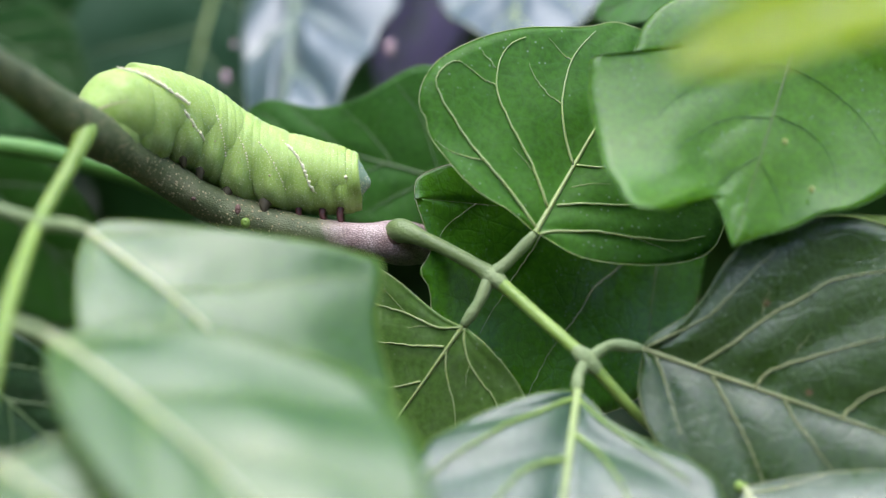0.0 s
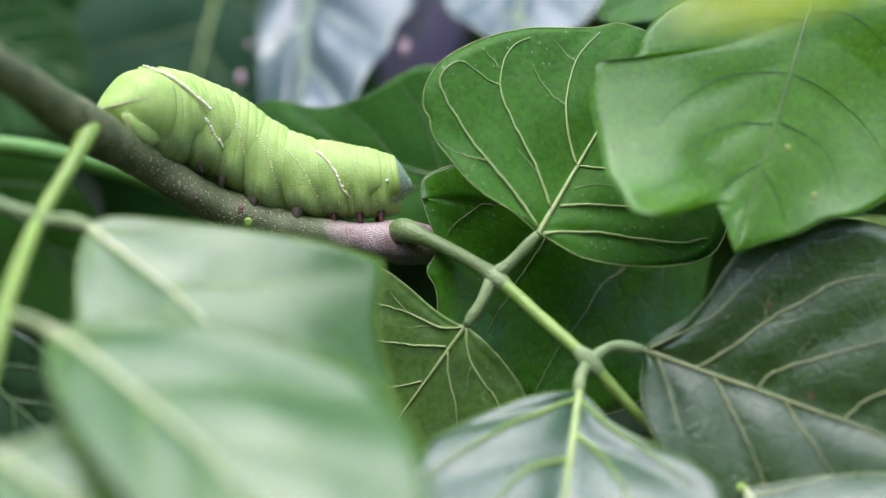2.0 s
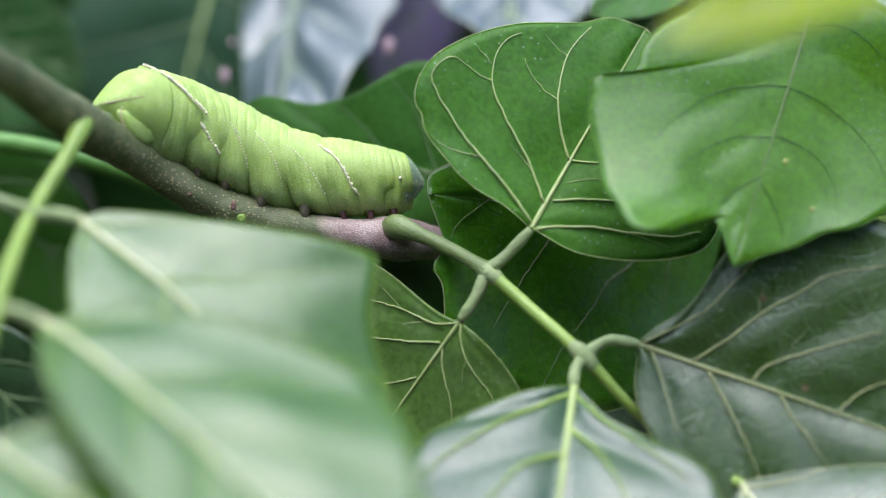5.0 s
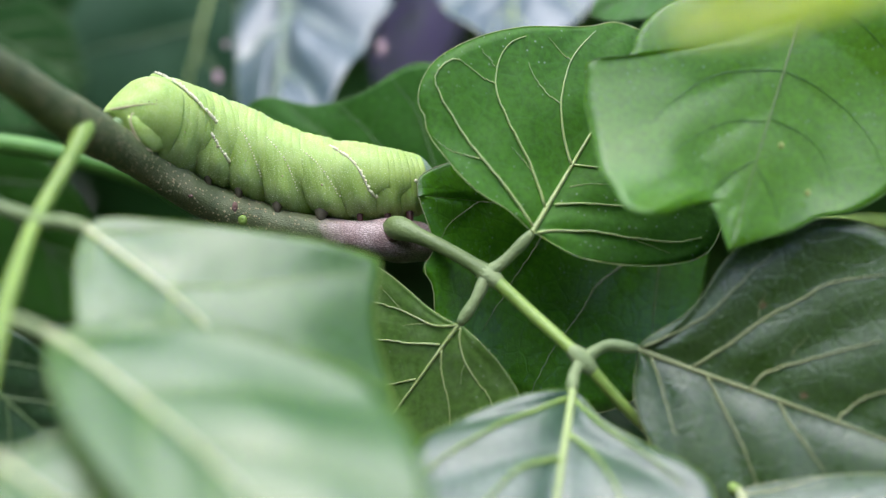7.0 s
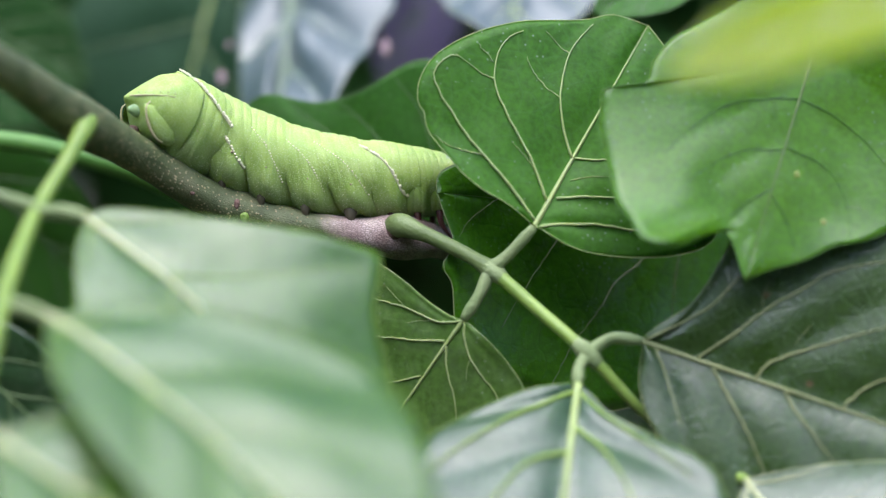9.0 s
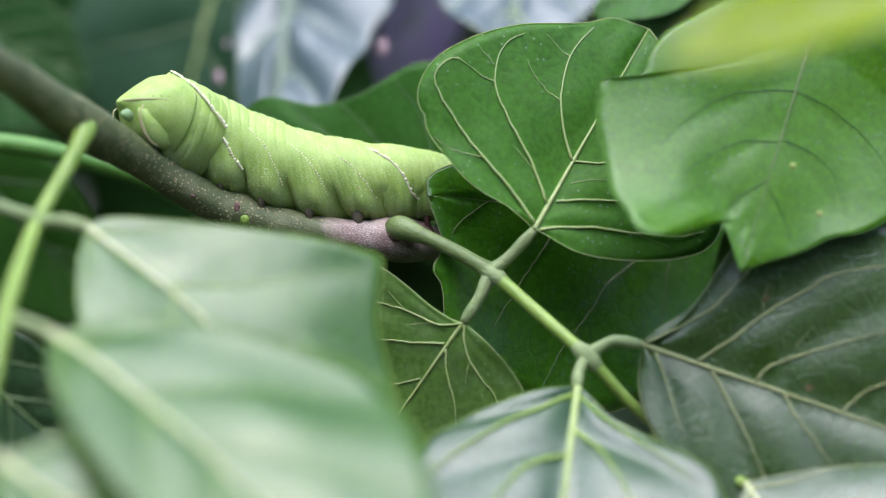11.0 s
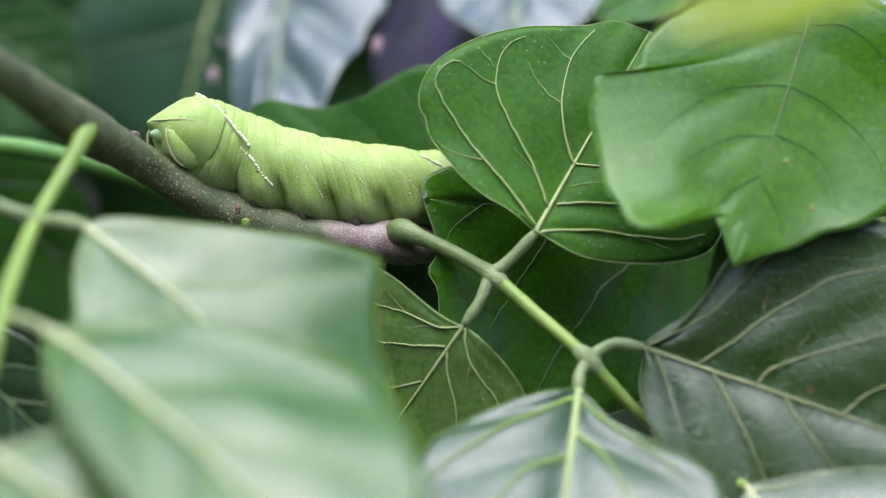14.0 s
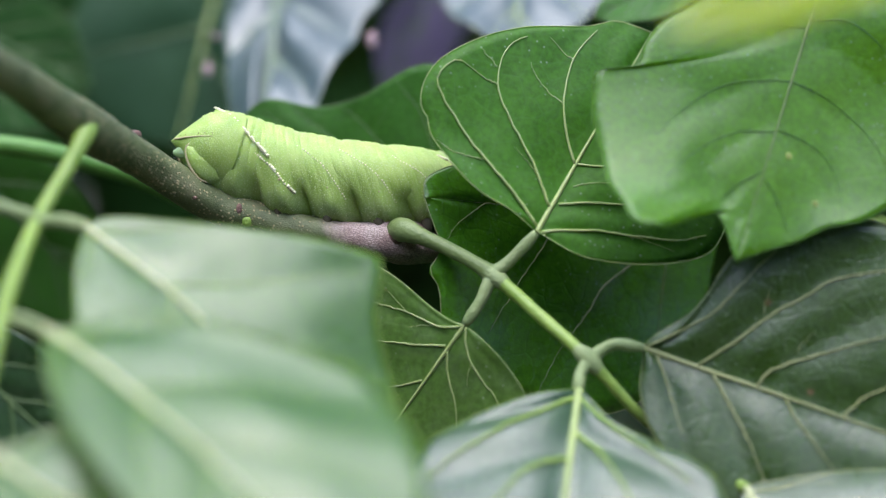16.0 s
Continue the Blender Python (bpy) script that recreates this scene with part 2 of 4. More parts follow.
# ---- mesh helpers ----
def mesh_of(name, verts, faces, mat, smooth=True):
    me = bpy.data.meshes.new(name)
    me.from_pydata([tuple(v) for v in verts], [], faces)
    me.materials.append(mat)
    if smooth:
        me.polygons.foreach_set("use_smooth", [True] * len(me.polygons))
    me.update()
    return me


def part(name, me, parent, label=""):
    ob = new(name, me)
    ob.parent = parent
    return tagged(ob, label)


def thing(name, at, label, category, group="", kind=""):
    ob = new(name)
    ob.empty_display_size = 0.01
    ob.location = at
    return tagged(ob, label, category, group, kind)


def spline(points, count):
    """Points evenly spread along a smooth curve through the given ones."""
    pts = [Vector(p) for p in points]
    pts = [2 * pts[0] - pts[1]] + pts + [2 * pts[-1] - pts[-2]]
    fine = []
    for i in range(1, len(pts) - 2):
        a, b, c, d = pts[i - 1:i + 3]
        for k in range(16):
            t = k / 16
            fine.append(0.5 * (2 * b + (c - a) * t + (2 * a - 5 * b + 4 * c - d) * t * t + (3 * b - a - 3 * c + d) * t ** 3))
    fine.append(pts[-2])
    run = [0.0]
    for a, b in zip(fine, fine[1:]):
        run.append(run[-1] + (b - a).length)
    out, j = [], 0
    for k in range(count):
        s = run[-1] * k / (count - 1)
        while j < len(run) - 2 and run[j + 1] < s:
            j += 1
        f = (s - run[j]) / max(run[j + 1] - run[j], 1e-9)
        out.append(fine[j].lerp(fine[j + 1], min(max(f, 0), 1)))
    return out


def tube(name, points, radii, mat, sides=8, rough=0.0, seed=0.0):
    """A round stem through the points, with a radius at each and closed ends."""
    verts, faces = [], []
    n = len(points)
    side = None
    for i, p in enumerate(points):
        d = (points[min(i + 1, n - 1)] - points[max(i - 1, 0)]).normalized()
        if side is None:
            side = d.cross(Vector((0.3, 0.9, 0.2))).normalized()
        side = (side - d * side.dot(d)).normalized()
        up = d.cross(side)
        for k in range(sides):
            a = 2 * math.pi * k / sides
            w = side * math.cos(a) + up * math.sin(a)
            r = radii[i] * (1 + rough * noise.noise(p * 260 + w * 1.3 + Vector((seed, 0, 0))))
            verts.append(p + w * r)
    for i in range(n - 1):
        for k in range(sides):
            q = (k + 1) % sides
            faces.append((i * sides + k, i * sides + q, (i + 1) * sides + q, (i + 1) * sides + k))
    verts += [points[0], points[-1]]
    for k in range(sides):
        q = (k + 1) % sides
        faces.append((n * sides, q, k))
        faces.append((n * sides + 1, (n - 1) * sides + k, (n - 1) * sides + q))
    return mesh_of(name, verts, faces, mat)


def taper(a, b, n, power=1.0):
    return [a + (b - a) * (i / (n - 1)) ** power for i in range(n)]


def dome_mesh(name, c, wide, high, depth, mat):
    """A low oval knob that looks towards -y, uneven and a little sunken in the middle."""
    verts, faces = [], []
    for i in range(6):
        f = i / 5
        for k in range(14):
            a = 2 * math.pi * k / 14
            w = 1 + 0.10 * noise.noise(Vector((math.cos(a) * 2, math.sin(a) * 2, c.x * 300)))
            out = -depth * (1 - f * f) + depth * 0.35 * max(0, 1 - 2.2 * f)
            verts.append(c + Vector((wide * f * w * math.cos(a), out if f < 1 else depth * 0.8, high * f * w * math.sin(a))))
    for i in range(5):
        for k in range(14):
            q = (k + 1) % 14
            faces.append((i * 14 + k, (i + 1) * 14 + k, (i + 1) * 14 + q, i * 14 + q))
    return mesh_of(name, verts, faces, mat)


# ---- leaves ----
def leaf_blade(parent, origin, base, tip, face, one, other, mat, vein_mat, name="leaflet", label="", veins=None, count=5, fold=0.12, bend=0.0,
               quilt=0.012, wave=0.012, ripple=0.0, rib=0.03, seed=1.0, nu=52, nv=12, side_rib=0.5, dome=0.0, curl=(0.0, 0.0), twigs=True, side_mat=None, lip=None, lines=None):
    """One blade with its midrib and side veins. base and tip in plan; face: the way its upper side looks; one and other: the margins of
    its two halves as (across, along) in lengths of the midrib; veins: for each half where the side veins leave the midrib and where,
    as a share of the margin, they end; lines: courses of single veins, each a width (in midrib widths) and places (across, along).
    Depth terms are in lengths of the midrib."""
    b, t = C(base), C(tip)
    length = (t - b).length
    ay = (t - b).normalized()
    az = Vector(face)
    az = (az - ay * az.dot(ay)).normalized()
    ax = ay.cross(az)
    folds = fold if isinstance(fold, tuple) else (fold, fold)
    edges = []
    for side in (one, other):
        pts = [(0, 0, 0)] + [(x, y, 0) for x, y in side] + [(0, 1, 0)]
        edges.append(spline(pts, nu + 1))
    if veins is None:
        starts = [0.02] + [(k + 0.3) / (count + 0.4) for k in range(1, count)]
        veins = [[(a + 0.03 * h * (a > 0.05), min(0.97, a ** 0.62 + 0.12)) for a in starts] for h in (0, 1)]
    marked = [[(a ** (1 / 1.45), u1) for a, u1 in half] for half in veins]

    def spot(half, u, v, lift=0.0):
        """u runs from base to tip, v from the midrib to the margin."""
        f = u * nu
        i = min(int(f), nu - 1)
        o = edges[half][i].lerp(edges[half][i + 1], f - i)
        m = u ** 1.45
        x, y = o.x * v, m + (o.y - m) * v
        if ripple:
            k = 1 + ripple * noise.noise(Vector((u * 17, half * 9 + seed, 0.5))) * v ** 3
            x, y = x * k, m + (y - m) * k
        h = folds[half] * abs(x) + bend * y * y + dome * (x * x)
        h += curl[half] * v ** 3 * math.sin(math.pi * u)
        if lip and half == lip[0] and v > 0.4 and lip[1] < u < lip[3]:
            rise = ((u - lip[1]) / (lip[2] - lip[1])) ** 1.5 if u < lip[2] else (lip[3] - u) / (lip[3] - lip[2])
            h += lip[4] * rise * (v - 0.4) / 0.6
        marks = [0.0] + [p + (q - p) * v for p, q in marked[half]] + [1.0]
        for p, q in zip(marks, marks[1:]):
            if p <= u <= q and q > p:
                h += quilt * min(1, 5 * v) * max(0.0, math.sin(math.pi * (u - p) / (q - p))) ** 0.8 * (1 - 0.6 * v) * min(1, (q - p) * 6)
                break
        h += wave * v * v * math.sin(u * 13 + seed * 3 + half * 2)
        h += 0.012 * noise.noise(Vector((x * 4, y * 4, seed * 5.3)))
        return b + (ax * x + ay * y + az * (h + lift)) * length - origin

    def settle(half, x, y):
        """u and v of the place (across, along) on one half."""
        best = (9.0, 0.0, 0.0)
        for i in range(1, 4 * nu):
            u = i / (4 * nu)
            o = edges[half][i // 4].lerp(edges[half][i // 4 + 1], i % 4 / 4)
            if abs(o.x) < 1e-6:
                continue
            v = max(0.0, x / o.x)
            m = u ** 1.45
            miss = abs(m + (o.y - m) * v - y) + 2 * max(0.0, v - 1)
            if miss < best[0]:
                best = (miss, u, min(v, 0.985))
        return best[1:]

    verts, faces = [], []
    cols = 2 * nv + 1
    for back in (0, 1):
        for i in range(nu + 1):
            for j in range(-nv, nv + 1):
                verts.append(spot(0 if j < 0 else 1, i / nu, abs(j) / nv) - az * (0.00028 * back))
    layer = cols * (nu + 1)
    for i in range(nu):
        for j in range(cols - 1):
            q = (i * cols + j, i * cols + j + 1, (i + 1) * cols + j + 1, (i + 1) * cols + j)
            faces.append(q)
            faces.append(tuple(k + layer for k in reversed(q)))
    for i in range(nu):
        for j in (0, cols - 1):
            a, c = i * cols + j, (i + 1) * cols + j
            q = (a, c, c + layer, a + layer)
            faces.append(q if j == 0 else tuple(reversed(q)))
    blade = part(name, mesh_of(name, verts, faces, mat), parent, label)
    r = rib * length * 0.5
    lift = 0.25 * r / length
    line = [spot(0, (i / 30), 0, lift) for i in range(31)]
    part("midrib", tube("midrib", line, taper(r, r * 0.15, 31, 0.8), vein_mat, 7), blade, "pale raised midrib")
    # a thin pale cord along the margin
    for half in (0, 1):
        cord = [spot(half, i / 60, 1.0) for i in range(61)]
        part("margin", tube("margin", cord, [0.00009] * 61, side_mat or vein_mat, 4), blade)
        for k, (p, q) in enumerate([] if lines else marked[half]):

            def along(v, p=p, q=q, k=k):
                u = p + (q - p) * v + 0.014 * noise.noise(Vector((v * 3, k * 3 + half * 7, seed)))
                return min(max(u, 0.002), 0.99)

            r1 = r * side_rib * (1 - 0.10 * k)
            pts = [spot(half, along(0.95 * i / 23), 0.95 * i / 23, (0.45 * r1 * (1 - 0.6 * i / 23) + 0.00006) / length) for i in range(24)]
            part("vein", tube("vein", pts, taper(r1, r1 * 0.25, 24, 0.8), side_mat or vein_mat, 5), blade)
            if not twigs:
                continue
            # forks that leave the side vein towards the margin
            for n in range(2):
                v0 = 0.34 + 0.26 * n + 0.05 * noise.noise(Vector((n, k, seed)))
                way = -1 if (n + k) % 3 else 1
                fork = []
                for i in range(9):
                    f = i / 8
                    v = v0 + (0.96 - v0) * f * 0.6
                    u = along(v) + way * (0.10 * f) * (1 - 0.3 * n / 3)
                    fork.append(spot(half, min(max(u, 0.01), 0.985), v, 0.00008 / length))
                part("vein", tube("vein", fork, taper(r1 * 0.20, r1 * 0.08, 9), vein_mat, 4), blade)
    for width, course in lines or ():
        mean = sum(x for x, _ in course)
        half = 0 if mean * sum(p.x for p in edges[0]) > 0 else 1
        pts = []
        for p in spline([(x, y, 0) for x, y in course], 26):
            u, v = settle(half, p.x, p.y)
            pts.append(spot(half, u, v, (0.45 * r * width + 0.00006) / length))
        part("vein", tube("vein", pts, taper(r * width, r * width * 0.3, 26, 0.8), side_mat or vein_mat, 5), blade)
    return blade


# ---- ground and distance ----
def build_ground():
    verts, faces = [], []
    steps = [-900, -200, -40, -10, -4, -2, -1, -0.5, 0, 0.5, 1, 2, 4, 10, 40, 200, 900]
    n = len(steps)
    for y in steps:
        for x in steps:
            verts.append((x, y, 0.03 * noise.noise(Vector((x, y, 0))) if abs(x) < 20 and abs(y) < 20 else 0))
    for i in range(n - 1):
        for j in range(n - 1):
            faces.append((i * n + j, i * n + j + 1, (i + 1) * n + j + 1, (i + 1) * n + j))
    tagged(new("ground", mesh_of("ground", verts, faces, M_SOIL)), "dry bare soil under the shrub", "ground", kind="structure")


def build_thicket():
    """The shaded inside of the shrub: leaves past counting, behind everything."""
    rng = random.Random(4)
    verts, faces = [], []

    def scatter(count, xs, ys, zs, low, high, inside):
        for _ in range(count):
            p = Vector((rng.uniform(*xs), rng.uniform(*ys), rng.uniform(*zs)))
            s = rng.uniform(low, high)
            if not inside(p):
                continue
            turn = Euler((rng.uniform(0.2, 1.5), rng.uniform(-0.8, 0.8), rng.uniform(-3.1, 3.1))).to_matrix()
            k = len(verts)
            outline = [(0, 0), (0.28, 0.22), (0.36, 0.45), (0.25, 0.72), (0, 1), (-0.25, 0.72), (-0.36, 0.45), (-0.28, 0.22)]
            for x, y in outline:
                verts.append(p + turn @ Vector((x * s, (y - 0.5) * s, 0.25 * abs(x) * s - 0.15 * (y - 0.4) ** 2 * s)))
            for y in (0.25, 0.5, 0.75):
                verts.append(p + turn @ Vector((0, (y - 0.5) * s, -0.15 * (y - 0.4) ** 2 * s)))
            for q in ((0, 1, 8), (1, 2, 9, 8), (2, 3, 10, 9), (3, 4, 10), (4, 5, 10), (5, 6, 9, 10), (6, 7, 8, 9), (7, 0, 8)):
                faces.append(tuple(k + i for i in q))

    def shrub(p):
        return (p.x / 1.0) ** 2 + ((p.y - 0.4) / 0.62) ** 2 + ((p.z - 0.8) / 0.85) ** 2 < 1 + 0.25 * noise.noise(p * 3)

    # outline of an added hedge that stands out of view
    def hedge(p):
        return p.z < 1.9 + 0.5 * noise.noise(p * 1.3)

    scatter(3600, (-1.0, 1.0), (0.26, 0.95), (0.1, 1.47), 0.07, 0.13, shrub)
    scatter(600, (-0.9, -0.17), (-0.1, 0.26), (0.4, 1.42), 0.06, 0.11, shrub)
    scatter(600, (0.2, 0.9), (-0.1, 0.26), (0.4, 1.42), 0.06, 0.11, shrub)
    scatter(260, (-0.6, 0.6), (0.0, 0.4), (0.5, 1.03), 0.06, 0.11, shrub)
    # foliage colour already holds the deep shade between leaves
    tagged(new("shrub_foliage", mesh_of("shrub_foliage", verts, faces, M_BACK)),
           "dense foliage with the shrub's shade put into its deep green", "foliage", kind="stuff")
    # unseen hedge behind the camera, added to darken reflections and front light
    verts, faces = [], []
    scatter(5000, (-2.6, 2.6), (-2.3, -1.5), (0.0, 2.3), 0.13, 0.22, hedge)
    tagged(new("unseen_hedge_foliage", mesh_of("unseen_hedge_foliage", verts, faces, M_BACK)),
           "dark green hedge added unseen behind the camera to shape reflections", "foliage", kind="stuff")


# ---- the branch ----
def build_branch():
    at = C((-4.37, 0.00, 0.75))
    ob = thing("branch", at, "olive and pinkish-grey young branch with tan lenticels", "branch")
    axis = spline([C(p) - at for p in ((-10.45, -10.00, 4.96), (-8.67, -6.60, 3.71), (-7.69, -4.40, 3.02), (-6.77, -2.60, 2.28), (-5.88, -1.00, 1.68), (-5.01, -0.35, 1.09),
                                       (-4.14, 0.00, 0.69), (-3.01, 0.00, 0.38), (-1.87, -0.05, 0.19), (-0.84, 0.10, 0.13), (0.07, 0.90, 0.01), (1.41, 2.80, -0.11), (4.11, 6.00, -0.38))], 90)
    radii = []
    for i, p in enumerate(axis):
        x = (p + at).x * 100
        r = 0.365 - 0.030 * max(0, min(1, (x + 6) / 5))
        for c, h, w in ((-6.8, 0.10, 0.5), (-4.15, 0.06, 0.35), (-0.85, 0.13, 0.45)):
            r += h * math.exp(-((x - c) / w) ** 2)
        radii.append(r * 0.01)
    part("stem", tube("stem", axis, radii, M_BARK, 24, 0.10), ob)
    # the older wood goes on out of sight, back into the shrub and down to the soil
    old = spline([C(p) - at for p in ((-10.45, -10.0, 4.96), (-14.0, -13.0, 7.6), (-22.0, -13.0, 11.5), (-33.0, -4.0, 9.0), (-42.0, 14.0, -18.0), (-44.0, 26.0, -60.0), (-40.0, 34.0, -122.0))], 60)
    part("old_wood", tube("old_wood", old, [0.0036 + 0.010 * (i / 59) ** 1.3 for i in range(60)], M_BARK, 12, 0.10), ob, "thicker older wood")
    for p, wide, high, mat, name in (((-4.10, -0.37, 0.78), 0.075, 0.13, M_SCAR, "leaf_scar"), ((-3.95, -0.36, 0.53), 0.11, 0.12, M_STALK, "bud"),
                                     ((-6.84, -3.20, 2.28), 0.26, 0.30, M_SCAR, "leaf_scar"), ((-0.93, -0.38, 0.32), 0.22, 0.28, M_SCAR, "leaf_scar"),
                                     ((-6.10, -0.95, 2.24), 0.13, 0.10, M_SCAR, "bud"), ((-4.95, -0.66, 1.00), 0.07, 0.05, M_SCAR, "bud")):
        part(name, dome_mesh(name, C(p) - at, wide * 0.01, high * 0.01, 0.0009, mat), ob)
    return ob


# ---- the leaf with four broad leaflets beside the branch end ----
def build_compound_leaf():
    at = C((-0.80, -0.50, 0.33))
    ob = thing("compound_leaf", at, "broad dark green compound leaf with pale veins on a green stalk", "leaf")
    stalk = spline([C(p) - at for p in ((-0.95, -0.20, 0.37), (-0.70, -0.55, 0.33), (0.07, -0.90, -0.01), (0.93, -1.20, -0.51), (1.87, -1.70, -1.33), (2.76, -2.20, -2.13),
                                        (3.74, -2.10, -3.18), (4.87, -1.70, -4.09), (5.63, -3.10, -4.48))], 80)
    radii = []
    for i, p in enumerate(stalk):
        s = i / 79
        r = 0.155 - 0.05 * min(1, s * 1.4)
        r += 0.10 * math.exp(-((s - 0.02) / 0.045) ** 2)
        for node_at in ((0.93, -1.20, -0.51), (2.76, -2.20, -2.13)):
            r += 0.045 * math.exp(-(((p + at) - C(node_at)).length / 0.0022) ** 2)
        radii.append(r * 0.01)
    part("petiole", tube("petiole", stalk[:22], radii[:22], M_PETIOLE, 12, 0.06), ob, "dull olive petiole with a swollen base")
    part("rachis", tube("rachis", stalk[20:], radii[20:], M_STALK, 12, 0.05), ob)

    for spot in ((0.93, -1.20, -0.51), (2.76, -2.20, -2.13)):
        k = min(range(80), key=lambda i: ((stalk[i] + at) - C(spot)).length)
        knot = stalk[k - 3:k + 4]
        part("node", tube("node", knot, [0.0011, 0.0015, 0.0018, 0.0019, 0.0018, 0.0015, 0.0010], M_PULVINUS, 12, 0.1), ob, "dusty swollen joint of the stalk")

    def stalklet(points):
        line = spline([C(p) - at for p in points], 14)
        part("leaflet_stalk", tube("leaflet_stalk", line, [0.0011 + 0.0003 * abs(2 * i / 13 - 1) - 0.0006 * max(0, i - 10) / 3 for i in range(14)], M_PULVINUS, 10, 0.16), ob,
             "dusty grey-green swollen leaflet stalk")

    stalklet(((0.93, -1.20, -0.51), (1.34, -1.30, -0.19), (1.79, -1.40, 0.31)))
    stalklet(((0.93, -1.20, -0.51), (0.73, -1.30, -0.98), (0.40, -1.30, -1.50)))
    stalklet(((2.76, -2.20, -2.13), (2.58, -2.40, -2.40), (2.54, -2.60, -2.73)))
    stalklet(((2.76, -2.20, -2.13), (3.22, -2.10, -1.85), (3.81, -2.00, -1.91)))
    leaf_blade(ob, at, base=(1.79, -1.40, 0.31), tip=(4.21, 0.40, 4.38), face=(0.21, -0.93, 0.29),
     one=((-0.13, 0.016), (-0.24, 0.009), (-0.34, 0.024), (-0.44, 0.065), (-0.53, 0.105), (-0.58, 0.15), (-0.585, 0.17), (-0.63, 0.19), (-0.67, 0.27),
          (-0.67, 0.37), (-0.63, 0.47), (-0.555, 0.59), (-0.46, 0.70), (-0.345, 0.79), (-0.23, 0.88), (-0.14, 0.965),),
     other=((0.155, 0.00), (0.26, 0.025), (0.40, 0.087), (0.53, 0.17), (0.61, 0.26), (0.62, 0.37), (0.57, 0.52), (0.40, 0.76),),
     lines=((0.55, ((-0.006, 0.017), (-0.086, 0.054), (-0.204, 0.103), (-0.314, 0.138), (-0.40, 0.176), (-0.492, 0.224), (-0.563, 0.259), (-0.622, 0.302), (-0.639, 0.347), (-0.622, 0.408), (-0.585, 0.436))),
            (0.22, ((-0.314, 0.138), (-0.391, 0.113), (-0.448, 0.101), (-0.517, 0.109))),
            (0.52, ((-0.006, 0.113), (-0.075, 0.176), (-0.148, 0.237), (-0.246, 0.296), (-0.329, 0.351), (-0.397, 0.403), (-0.435, 0.462), (-0.462, 0.543), (-0.455, 0.626), (-0.419, 0.68))),
            (0.22, ((-0.423, 0.436), (-0.487, 0.425), (-0.557, 0.433), (-0.599, 0.438))), (0.18, ((-0.459, 0.501), (-0.504, 0.51), (-0.543, 0.523))),
            (0.50, ((-0.002, 0.33), (-0.04, 0.367), (-0.099, 0.425), (-0.159, 0.511), (-0.194, 0.601), (-0.217, 0.701), (-0.212, 0.791), (-0.193, 0.878))),
            (0.22, ((-0.162, 0.517), (-0.241, 0.526), (-0.307, 0.551), (-0.355, 0.589))), (0.20, ((-0.213, 0.703), (-0.278, 0.715), (-0.34, 0.73))),
            (0.40, ((0.006, 0.334), (0.115, 0.393), (0.208, 0.478), (0.30, 0.59))), (0.16, ((0.035, 0.24), (0.09, 0.29), (0.16, 0.33))),
            (0.50, ((0.018, 0.005), (0.097, 0.066), (0.211, 0.129), (0.335, 0.176), (0.492, 0.253), (0.569, 0.321))), (0.18, ((0.335, 0.176), (0.42, 0.19), (0.49, 0.20))),
            (0.42, ((0.02, 0.143), (0.121, 0.211), (0.275, 0.296), (0.402, 0.386), (0.50, 0.46))), (0.17, ((-0.10, 0.20), (-0.17, 0.23), (-0.24, 0.25)))),
     veins=(((0.01, 0.38), (0.10, 0.68), (0.33, 0.88), (0.63, 0.95),), ((0.01, 0.45), (0.13, 0.57), (0.34, 0.71), (0.63, 0.90),)),
               mat=M_LEAF, vein_mat=M_VEIN, label="broad heart-shaped leaflet, sharp pale veins", fold=(0.05, 0.14), quilt=0.016, wave=0.016, rib=0.026, seed=2.1)
    leaf_blade(ob, at, base=(0.40, -1.30, -1.50), tip=(-1.95, -0.60, -4.82), face=(-0.26, -0.97, -0.02),
     one=((0.053, 0.023), (0.178, 0.034), (0.332, 0.025), (0.471, 0.027), (0.592, 0.056), (0.70, 0.16), (0.72, 0.40), (0.62, 0.70), (0.36, 0.95),),
     other=((-0.109, 0.002), (-0.213, 0.017), (-0.318, 0.045), (-0.439, 0.098), (-0.573, 0.214), (-0.635, 0.37), (-0.50, 0.73),),
     lines=((0.50, ((0.004, 0.004), (0.04, 0.041), (0.11, 0.087), (0.26, 0.122), (0.397, 0.175), (0.52, 0.22))), (0.50, ((0.017, 0.134), (0.123, 0.211), (0.293, 0.316), (0.40, 0.39))),
            (0.20, ((0.11, 0.087), (0.17, 0.13), (0.22, 0.18))), (0.18, ((0.26, 0.122), (0.33, 0.11), (0.40, 0.10))),
            (0.50, ((-0.012, 0.006), (-0.058, 0.067), (-0.135, 0.127), (-0.237, 0.167), (-0.32, 0.188), (-0.42, 0.25))), (0.45, ((-0.004, 0.148), (-0.064, 0.231), (-0.149, 0.302), (-0.225, 0.379), (-0.29, 0.48))),
            (0.18, ((-0.135, 0.127), (-0.15, 0.18), (-0.18, 0.23))), (0.40, ((0.012, 0.34), (0.09, 0.43), (0.20, 0.54)))),
     veins=(((0.02, 0.28), (0.07, 0.52), (0.28, 0.70),), ((0.01, 0.29), (0.04, 0.51), (0.15, 0.67),)),
               mat=M_OLD, vein_mat=M_VEIN, label="olive green leaflet half hidden behind fresher leaves", fold=-0.04, side_rib=0.6, rib=0.024, seed=3.4)
